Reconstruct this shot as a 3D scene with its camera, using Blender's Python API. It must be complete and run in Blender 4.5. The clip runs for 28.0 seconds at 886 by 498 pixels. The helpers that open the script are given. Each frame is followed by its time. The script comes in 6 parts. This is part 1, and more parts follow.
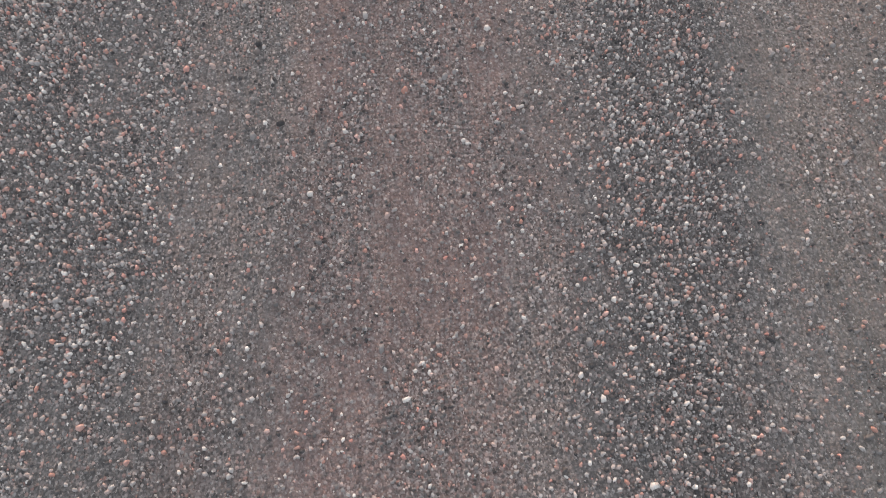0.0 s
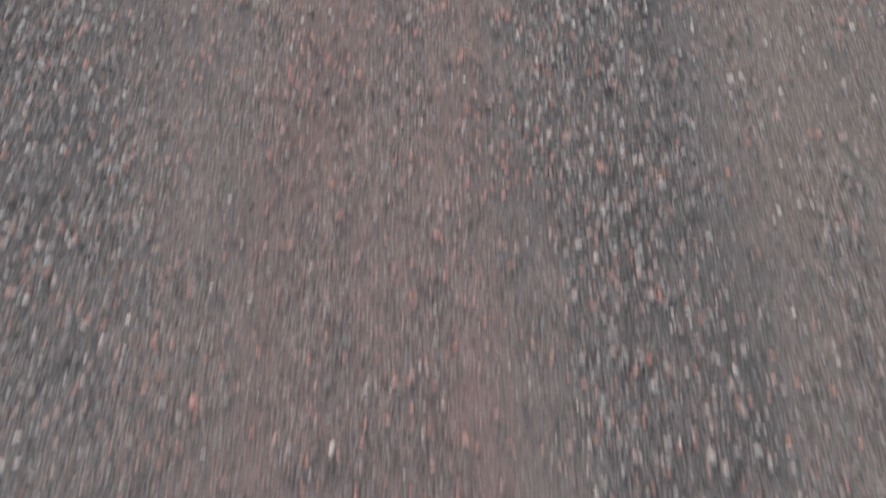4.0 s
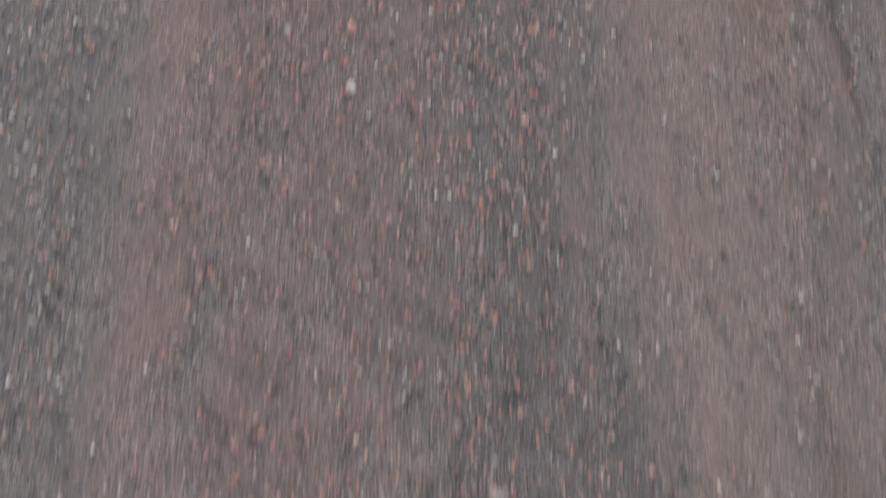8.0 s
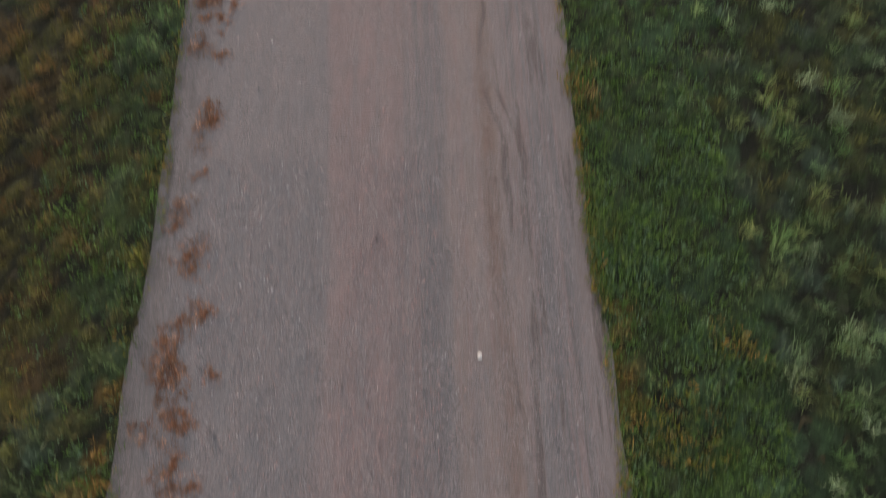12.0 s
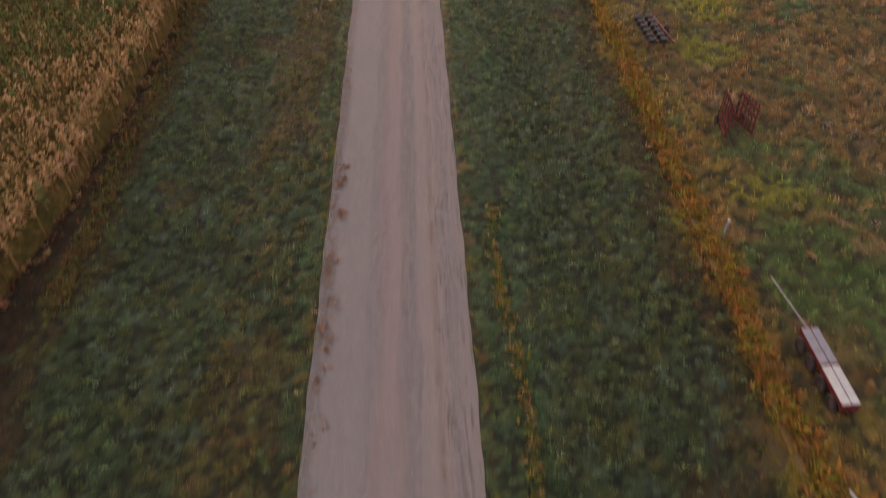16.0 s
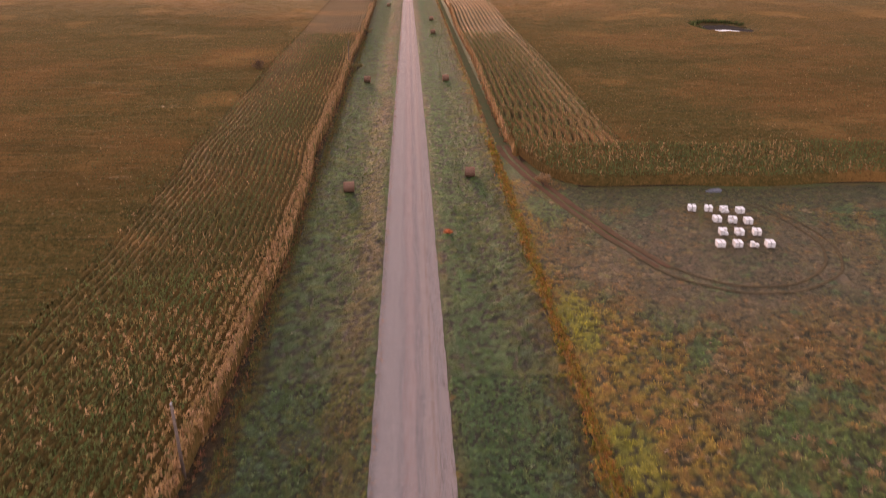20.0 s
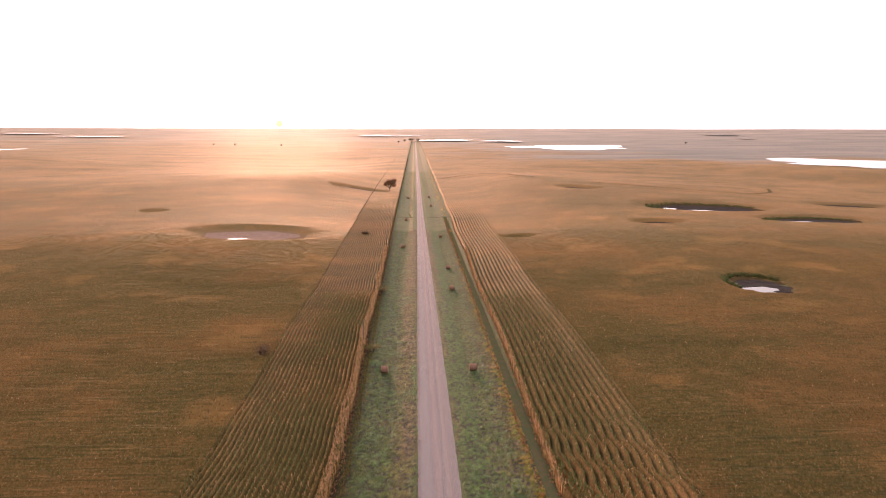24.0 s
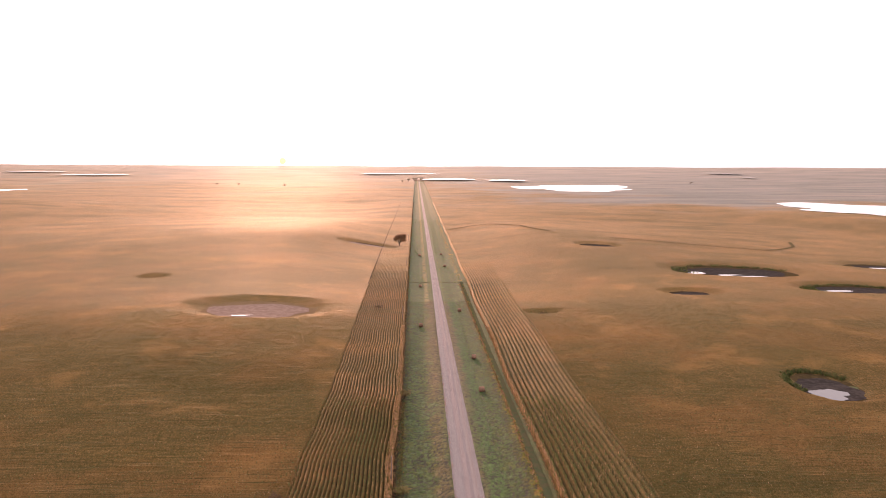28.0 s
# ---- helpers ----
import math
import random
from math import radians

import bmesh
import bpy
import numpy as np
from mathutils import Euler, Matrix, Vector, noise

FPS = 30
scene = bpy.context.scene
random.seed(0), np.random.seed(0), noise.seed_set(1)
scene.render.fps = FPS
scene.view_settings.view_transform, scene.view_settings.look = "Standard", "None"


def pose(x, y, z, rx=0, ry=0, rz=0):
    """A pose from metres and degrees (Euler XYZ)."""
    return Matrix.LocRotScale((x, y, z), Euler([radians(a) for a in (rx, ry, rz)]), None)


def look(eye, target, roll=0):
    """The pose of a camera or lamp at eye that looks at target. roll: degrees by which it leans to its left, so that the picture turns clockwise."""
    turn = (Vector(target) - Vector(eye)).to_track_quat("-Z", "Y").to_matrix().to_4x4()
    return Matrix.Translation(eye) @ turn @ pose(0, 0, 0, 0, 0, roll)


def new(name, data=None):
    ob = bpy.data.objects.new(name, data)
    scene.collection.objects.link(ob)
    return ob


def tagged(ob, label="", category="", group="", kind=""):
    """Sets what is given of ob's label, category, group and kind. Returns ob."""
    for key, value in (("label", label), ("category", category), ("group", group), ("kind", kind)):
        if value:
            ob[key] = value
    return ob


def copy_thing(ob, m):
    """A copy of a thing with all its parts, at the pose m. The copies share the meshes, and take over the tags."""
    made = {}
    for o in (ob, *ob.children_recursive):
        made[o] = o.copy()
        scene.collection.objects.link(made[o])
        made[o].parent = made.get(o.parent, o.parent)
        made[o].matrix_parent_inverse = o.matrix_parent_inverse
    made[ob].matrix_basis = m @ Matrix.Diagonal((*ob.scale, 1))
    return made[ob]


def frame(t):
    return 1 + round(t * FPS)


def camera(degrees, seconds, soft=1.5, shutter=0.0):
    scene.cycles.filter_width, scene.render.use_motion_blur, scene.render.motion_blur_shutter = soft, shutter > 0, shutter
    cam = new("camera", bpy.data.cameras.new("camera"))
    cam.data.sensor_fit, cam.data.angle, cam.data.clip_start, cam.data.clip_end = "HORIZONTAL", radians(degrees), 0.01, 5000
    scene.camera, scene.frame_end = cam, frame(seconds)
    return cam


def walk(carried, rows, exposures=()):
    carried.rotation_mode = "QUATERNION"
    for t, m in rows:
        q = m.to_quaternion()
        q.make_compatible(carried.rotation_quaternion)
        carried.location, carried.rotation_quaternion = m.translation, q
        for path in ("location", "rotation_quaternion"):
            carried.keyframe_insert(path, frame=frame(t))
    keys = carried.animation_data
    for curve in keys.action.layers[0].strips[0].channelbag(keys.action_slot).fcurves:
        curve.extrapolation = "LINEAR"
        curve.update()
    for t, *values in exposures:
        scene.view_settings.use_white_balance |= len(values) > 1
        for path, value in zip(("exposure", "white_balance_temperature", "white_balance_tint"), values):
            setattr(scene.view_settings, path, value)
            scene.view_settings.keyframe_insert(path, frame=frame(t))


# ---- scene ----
cam = camera(65.44, 28.0, soft=0.45, shutter=0.55)
PATH = [
    (0, pose(0.068, -0.525, 1.867, 21.965, -0.103, -1.145)),
    (0.5, pose(0.063, -0.405, 1.881, 21.194, -0.060, -1.186)),
    (1, pose(0.067, -0.119, 1.883, 20.922, -0.025, -1.299)),
    (1.5, pose(0.101, 0.342, 1.893, 21.168, -0.003, -1.544)),
    (2, pose(0.121, 0.881, 1.862, 21.157, 0.009, -1.714)),
    (2.5, pose(0.124, 1.498, 1.825, 21.177, 0.011, -1.752)),
    (3, pose(0.109, 2.190, 1.819, 21.517, 0.002, -1.601)),
    (3.5, pose(0.139, 3.038, 1.813, 23.101, 0.007, -1.698)),
    (4, pose(0.174, 3.896, 1.815, 24.262, 0.008, -1.725)),
    (4.5, pose(0.210, 4.811, 1.801, 24.910, 0.007, -1.692)),
    (5, pose(0.248, 5.818, 1.783, 25.127, 0.006, -1.616)),
    (5.5, pose(0.288, 6.898, 1.774, 24.996, 0.004, -1.513)),
    (6, pose(0.330, 8.033, 1.787, 24.599, 0.002, -1.395)),
    (6.5, pose(0.372, 9.206, 1.833, 24.018, 0.001, -1.277)),
    (7, pose(0.416, 10.398, 1.927, 23.335, -0.001, -1.171)),
    (7.5, pose(0.460, 11.592, 2.085, 22.632, -0.004, -1.091)),
    (8, pose(0.512, 12.771, 2.333, 22.031, -0.007, -1.073)),
    (8.5, pose(0.578, 13.918, 2.705, 21.654, -0.011, -1.156)),
    (9, pose(0.652, 15.018, 3.200, 21.394, -0.017, -1.297)),
    (9.5, pose(0.723, 16.055, 3.815, 21.144, -0.024, -1.455)),
    (10, pose(0.781, 17.067, 4.546, 20.819, -0.032, -1.581)),
    (10.5, pose(0.836, 18.105, 5.438, 20.570, -0.039, -1.722)),
    (11, pose(0.861, 19.224, 6.546, 20.891, -0.045, -1.782)),
    (11.5, pose(0.885, 20.539, 7.766, 22.825, -0.051, -1.865)),
    (12, pose(0.897, 22.015, 9.165, 25.351, -0.035, -2.055)),
    (12.5, pose(0.927, 23.639, 10.748, 27.680, -0.013, -2.285)),
    (13, pose(0.960, 25.493, 12.389, 29.556, 0.016, -2.535)),
    (13.5, pose(1.010, 27.678, 14.008, 31.855, 0.015, -2.644)),
    (14, pose(1.037, 30.203, 15.699, 34.534, 0.019, -2.671)),
    (14.5, pose(1.056, 33.108, 17.444, 37.430, 0.027, -2.645)),
    (15, pose(1.089, 36.436, 19.221, 40.380, 0.033, -2.594)),
    (15.5, pose(1.157, 40.228, 21.000, 43.224, 0.028, -2.544)),
    (16, pose(1.289, 44.530, 22.747, 45.797, -0.004, -2.518)),
    (16.5, pose(1.460, 49.036, 24.537, 48.204, -0.055, -2.470)),
    (17, pose(1.607, 53.663, 26.292, 50.738, -0.010, -2.463)),
    (17.5, pose(1.676, 58.174, 28.236, 53.073, 0.115, -2.554)),
    (18, pose(1.696, 62.798, 30.281, 55.206, 0.179, -2.540)),
    (18.5, pose(1.638, 67.392, 32.266, 57.367, 0.154, -2.555)),
    (19, pose(1.429, 71.886, 34.192, 59.679, 0.158, -2.589)),
    (19.5, pose(0.992, 76.066, 36.174, 61.949, 0.094, -2.611)),
    (20, pose(0.440, 80.128, 38.045, 64.255, -0.029, -2.685)),
    (20.5, pose(-0.018, 84.163, 39.798, 66.621, -0.169, -2.676)),
    (21, pose(-0.397, 88.097, 41.614, 68.926, -0.229, -2.647)),
    (21.5, pose(-0.799, 91.997, 43.693, 71.199, -0.141, -2.619)),
    (22, pose(-1.224, 95.770, 46.021, 73.377, -0.001, -2.585)),
    (22.5, pose(-1.738, 99.375, 48.232, 75.656, 0.151, -2.582)),
    (23, pose(-2.299, 102.865, 50.303, 77.489, 0.135, -2.516)),
    (23.5, pose(-2.908, 106.286, 52.271, 78.948, 0.023, -2.427)),
    (24, pose(-3.559, 109.692, 54.178, 80.105, -0.119, -2.341)),
    (24.5, pose(-4.252, 113.138, 56.072, 81.032, -0.228, -2.277)),
    (25, pose(-4.982, 116.684, 58.000, 81.803, -0.230, -2.254)),
    (25.5, pose(-5.777, 120.266, 59.793, 82.025, -0.218, -2.258)),
    (26, pose(-6.661, 123.819, 61.608, 82.307, -0.186, -2.251)),
    (26.5, pose(-7.657, 127.249, 63.464, 82.352, -0.156, -2.258)),
    (27, pose(-8.748, 130.475, 65.326, 82.361, -0.158, -2.259)),
    (27.5, pose(-9.917, 133.438, 67.154, 82.661, -0.190, -2.245)),
    (28, pose(-11.146, 136.170, 68.964, 82.978, -0.246, -2.216)),
]
EXPO = [(0, 1.62, 6320, 8), (9, 1.58, 6350, 9), (12, 1.46, 6420, 12), (15.5, 1.45, 6900, 22), (18, 1.70, 7250, 29), (21, 1.96, 7200, 37), (24.5, 2.14, 7200, 33), (28, 2.15, 7200, 33)]
walk(cam, PATH, EXPO)

# world and sun: low sun ahead, a little to the left of the road, in a hazy bright sky
SUN_AZ, SUN_EL = 10.6, 4.0
w = bpy.data.worlds.new("world")
scene.world = w
w.use_nodes = True
wt = w.node_tree
sky = wt.nodes.new("ShaderNodeTexSky")
sky.sky_type = "NISHITA"
sky.sun_disc = False
sky.sun_elevation = radians(SUN_EL)
sky.sun_rotation = radians(-SUN_AZ)
sky.altitude = 500
sky.air_density = 1.0
sky.dust_density = 6.0
sky.ozone_density = 1.0
# thin high haze: the sky's colours are muted and an even veil lies over them
mute = wt.nodes.new("ShaderNodeHueSaturation")
mute.inputs["Saturation"].default_value = 0.22
mute.inputs["Value"].default_value = 0.45
veil = wt.nodes.new("ShaderNodeMix")
veil.data_type, veil.blend_type = "RGBA", "ADD"
veil.inputs[0].default_value = 1.0
veil.inputs[7].default_value = (1.52, 1.50, 1.56, 1)
wt.links.new(sky.outputs[0], mute.inputs["Color"])
wt.links.new(mute.outputs[0], veil.inputs[6])
wt.links.new(veil.outputs[2], wt.nodes["Background"].inputs[0])
wt.nodes["Background"].inputs[1].default_value = 0.15
sun = new("sun", bpy.data.lights.new("sun", "SUN"))
sun.data.energy = 1.7
sun.data.angle = radians(10)
sun.data.color = (1.0, 0.57, 0.34)
_to = Vector((-math.sin(radians(SUN_AZ)), math.cos(radians(SUN_AZ)), math.tan(radians(SUN_EL))))
sun.matrix_world = look(_to * 100, (0, 0, 0))

# ---- node helpers and materials ----
rng = np.random.default_rng(7)


class Mat:
    """A small wrapper for node materials."""

    def __init__(self, name, rough=0.9, spec=0.3):
        self.m = bpy.data.materials.new(name)
        self.m.use_nodes = True
        self.t = self.m.node_tree
        self.b = self.t.nodes["Principled BSDF"]
        self.b.inputs["Roughness"].default_value = rough
        self.b.inputs["Specular IOR Level"].default_value = spec
        self.geo = None

    def n(self, kind, *ins, **named):
        nd = self.t.nodes.new("ShaderNode" + kind)
        for i, v in enumerate(ins):
            self.put(nd.inputs[i], v)
        for k, v in named.items():
            self.put(nd.inputs[k.replace("_", " ")], v)
        return nd

    def put(self, sock, v):
        if v is None:
            return
        if isinstance(v, bpy.types.NodeSocket):
            self.t.links.new(v, sock)
        elif isinstance(v, tuple) and len(v) == 3 and sock.type == "RGBA":
            sock.default_value = (*v, 1)
        else:
            sock.default_value = v

    def pos(self, sx=1, sy=1, sz=1):
        if self.geo is None:
            self.geo = self.n("NewGeometry").outputs["Position"]
        mp = self.n("Mapping", self.geo)
        mp.inputs["Scale"].default_value = (sx, sy, sz)
        return mp.outputs[0]

    def xyz(self):
        if self.geo is None:
            self.geo = self.n("NewGeometry").outputs["Position"]
        return self.n("SeparateXYZ", self.geo).outputs

    def noise(self, scale, detail=4, vec=None, rough=0.6):
        nd = self.n("TexNoise", vec if vec is not None else self.pos(), Scale=float(scale), Detail=float(detail), Roughness=rough)
        return nd.outputs[0]

    def voro(self, scale, vec=None):
        nd = self.n("TexVoronoi", vec if vec is not None else self.pos(), Scale=float(scale))
        return nd.outputs

    def math(self, op, a, b=0.5, clamp=False):
        nd = self.n("Math", a, b)
        nd.operation = op
        nd.use_clamp = clamp
        return nd.outputs[0]

    def step(self, v, lo, hi, a=0.0, b=1.0):
        nd = self.n("MapRange", v, lo, hi, a, b)
        nd.interpolation_type = "SMOOTHSTEP"
        return nd.outputs[0]

    def mix(self, fac, a, b, blend="MIX"):
        nd = self.t.nodes.new("ShaderNodeMix")
        nd.data_type = "RGBA"
        nd.blend_type = blend
        self.put(nd.inputs[0], fac)
        self.put(nd.inputs[6], a)
        self.put(nd.inputs[7], b)
        return nd.outputs[2]

    def ramp(self, v, *stops):
        nd = self.n("ValToRGB", v)
        e = nd.color_ramp.elements
        while len(e) < len(stops):
            e.new(0.5)
        for el, (p, c) in zip(e, stops):
            el.position = p
            el.color = (*c, 1)
        return nd.outputs[0]

    def attr(self, name):
        nd = self.n("Attribute")
        nd.attribute_name = name
        return nd.outputs

    def island(self):
        return self.n("NewGeometry").outputs["Random Per Island"]

    def rand(self):
        return self.n("ObjectInfo").outputs["Random"]

    def sheen(self, weight, rough=0.5, tint=(1.0, 0.9, 0.8)):
        self.b.inputs["Sheen Weight"].default_value = weight
        self.b.inputs["Sheen Roughness"].default_value = rough
        self.b.inputs["Sheen Tint"].default_value = (*tint, 1)

    def done(self, color, bump=None, strength=0.5, dist=0.02):
        self.put(self.b.inputs["Base Color"], color)
        if bump is not None:
            bp = self.n("Bump", Strength=strength, Distance=dist, Height=bump)
            self.t.links.new(bp.outputs[0], self.b.inputs["Normal"])
        return self.m


def plain(name, col, rough=0.8, metal=0.0, var=0.35, scale=12.0, second=None):
    """Painted or worn surface with two scales of variation."""
    m = Mat(name, rough)
    m.b.inputs["Metallic"].default_value = metal
    dark = tuple(c * (1 - var) for c in col)
    c = m.mix(m.step(m.noise(scale), 0.35, 0.65), dark, col)
    c = m.mix(m.step(m.noise(scale * 0.25, 3), 0.5, 0.75), c, second or tuple(min(1, k * (1 + var * 0.5)) for k in col))
    return m.done(c, m.noise(scale * 6), 0.3, 0.004)


def road_material():
    m = Mat("gravel_road", 0.95, 0.2)
    x, y, z = m.xyz()
    wob = m.n("TexNoise", m.pos(1.0, 0.14, 1), Scale=0.9, Detail=3.0).outputs[0]
    xw = m.math("ADD", x, m.step(wob, 0.2, 0.8, -0.22, 0.22))
    u = m.n("MapRange", xw, -3.4, 3.4, 0.0, 1.0).outputs[0]
    f = lambda v: (v + 3.4) / 6.8
    grey, soil, pink, tan, dark, should = (0.186, 0.184, 0.187), (0.125, 0.117, 0.112), (0.240, 0.183, 0.176), (0.240, 0.200, 0.182), (0.150, 0.147, 0.151), (0.230, 0.192, 0.180)
    band = m.ramp(u, (0.0, soil), (f(-3.0), soil), (f(-2.6), grey), (f(-0.78), grey), (f(-0.62), pink), (f(0.30), pink), (f(0.55), dark),
                  (f(1.05), dark), (f(1.25), tan), (f(2.05), tan), (f(2.3), dark), (f(2.7), dark), (f(2.95), should), (1.0, should))
    start = m.math("MULTIPLY", m.step(y, 9.0, 15.0, 0.85, 0.0), m.step(m.noise(1.1, 4, m.pos(1.3, 0.5, 1)), 0.35, 0.6, 0.35, 1.0))
    band = m.mix(start, band, m.mix(m.step(x, 0.9, 1.2), (0.185, 0.178, 0.177), (0.202, 0.193, 0.182)))
    band = m.mix(m.math("MULTIPLY", m.step(y, 9.0, 15.0, 0.8, 0.0), m.math("MULTIPLY", m.step(x, -0.45, -0.25), m.step(x, 0.42, 0.25))), band, (0.240, 0.172, 0.166))
    # gravel ridges: grey base, darkened to paint the shade between loose stones
    heap = m.math("ADD", m.step(xw, -0.55, -1.0), m.math("MULTIPLY", m.step(xw, 0.38, 0.58), m.step(xw, 1.08, 0.90)))
    band = m.mix(m.math("MULTIPLY", heap, m.step(y, 9.0, 15.0, 0.7, 0.0)), band, (0.112, 0.110, 0.112))
    streak = m.n("TexNoise", m.pos(6.5, 0.06, 1), Scale=1.6, Detail=6.0, Roughness=0.7).outputs[0]
    c = m.mix(m.math("MULTIPLY", m.step(x, -0.95, -0.5, 0.3, 1.0), m.math("MULTIPLY", m.step(y, 8.0, 20.0, 0.22, 1.0), m.step(streak, 0.46, 0.60, 0.0, 0.6))), band, (0.258, 0.178, 0.166))
    c = m.mix(m.step(m.n("TexNoise", m.pos(2.2, 0.12, 1), Scale=2.3, Detail=4.0).outputs[0], 0.52, 0.68, 0.0, 0.55), c, grey)
    ruts = m.n("TexNoise", m.pos(6.0, 0.35, 1), Scale=1.1, Detail=4.0).outputs[0]
    side = m.math("MULTIPLY", m.step(x, 1.5, 2.1), m.step(ruts, 0.54, 0.62, 0.0, 0.85))
    c = m.mix(side, c, (0.085, 0.066, 0.060))
    brown = m.math("MULTIPLY", m.step(x, 1.62, 1.82), m.step(x, 1.86, 2.06, 1.0, 0.0))
    c = m.mix(m.math("MULTIPLY", brown, m.step(m.n("TexNoise", m.pos(1, 0.25, 1), Scale=1.2).outputs[0], 0.35, 0.6, 0.1, 0.75)), c, (0.15, 0.090, 0.062))
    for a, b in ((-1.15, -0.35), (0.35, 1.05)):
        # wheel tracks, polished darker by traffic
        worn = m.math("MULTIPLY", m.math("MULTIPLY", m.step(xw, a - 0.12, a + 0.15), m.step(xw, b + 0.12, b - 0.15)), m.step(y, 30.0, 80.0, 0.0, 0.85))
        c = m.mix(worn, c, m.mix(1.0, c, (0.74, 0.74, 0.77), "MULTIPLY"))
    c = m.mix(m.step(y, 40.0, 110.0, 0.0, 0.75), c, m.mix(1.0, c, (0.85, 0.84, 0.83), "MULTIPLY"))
    for off, ph in ((2.02, 0.0), (2.24, 3.1), (2.50, 6.7)):
        # thin dark ruts that wander along the right-hand shoulder
        sway = m.n("TexNoise", m.pos(0, 0.35, 1), Scale=0.8, Detail=3.0).outputs[0]
        dx = m.math("ABSOLUTE", m.math("SUBTRACT", x, m.step(sway, 0.2, 0.8, off - 0.28, off + 0.22)))
        cut = m.n("TexNoise", m.n("VectorMath", m.pos(0.2, 0.5, 1), (ph, ph, ph)).outputs[0], Scale=0.9, Detail=4.0).outputs[0]
        line = m.math("MULTIPLY", m.step(dx, 0.055, 0.015), m.math("MULTIPLY", m.step(cut, 0.45, 0.6, 0.0, 0.75), m.step(y, 16.0, 22.0)))
        c = m.mix(line, c, (0.080, 0.058, 0.050))
    c = m.mix(m.step(m.noise(11, 4), 0.35, 0.65, 0.0, 0.5), c, m.mix(1.0, c, (0.72, 0.71, 0.71), "MULTIPLY"))
    c = m.mix(m.step(m.noise(2.6, 5, m.pos(1.6, 0.4, 1)), 0.45, 0.65, 0.0, 0.5), c, m.mix(1.0, c, (1.22, 1.16, 1.14), "MULTIPLY"))
    v0 = m.voro(62)
    pick0 = m.n("SeparateXYZ", v0[1]).outputs[2]
    spot = m.step(v0[0], 0.5, 0.25)
    c = m.mix(m.math("MULTIPLY", spot, m.step(pick0, 0.70, 0.80, 0.0, 0.6)), c, (0.40, 0.375, 0.37))
    c = m.mix(m.math("MULTIPLY", spot, m.step(pick0, 0.26, 0.16, 0.0, 0.7)), c, (0.070, 0.062, 0.062))
    # grit: small stones of many colours
    v1, v2 = m.voro(85), m.voro(210)
    g1 = m.ramp(m.n("SeparateXYZ", v1[1]).outputs[0], (0.0, (0.05, 0.05, 0.052)), (0.4, (0.14, 0.135, 0.135)), (0.7, (0.30, 0.28, 0.275)), (0.86, (0.34, 0.20, 0.175)), (1.0, (0.58, 0.56, 0.55)))
    g2 = m.ramp(m.n("SeparateXYZ", v2[1]).outputs[1], (0.0, (0.045, 0.042, 0.042)), (0.5, (0.15, 0.140, 0.137)), (0.85, (0.33, 0.295, 0.285)), (1.0, (0.58, 0.55, 0.53)))
    loose = m.n("TexNoise", m.pos(1.4, 0.5, 1), Scale=3.0, Detail=5.0).outputs[0]
    c = m.mix(m.step(loose, 0.35, 0.7, 0.30, 0.62), c, g2)
    c = m.mix(m.math("MULTIPLY", m.step(loose, 0.38, 0.64, 0.3, 0.9), m.step(v1[0], 0.55, 0.3)), c, g1)
    h = m.math("ADD", m.math("MULTIPLY", v1[0], -0.6), m.math("MULTIPLY", v2[0], -0.3))
    h = m.math("ADD", h, m.math("MULTIPLY", m.noise(14, 6), 0.8))
    return m.done(c, h, 0.8, 0.014)


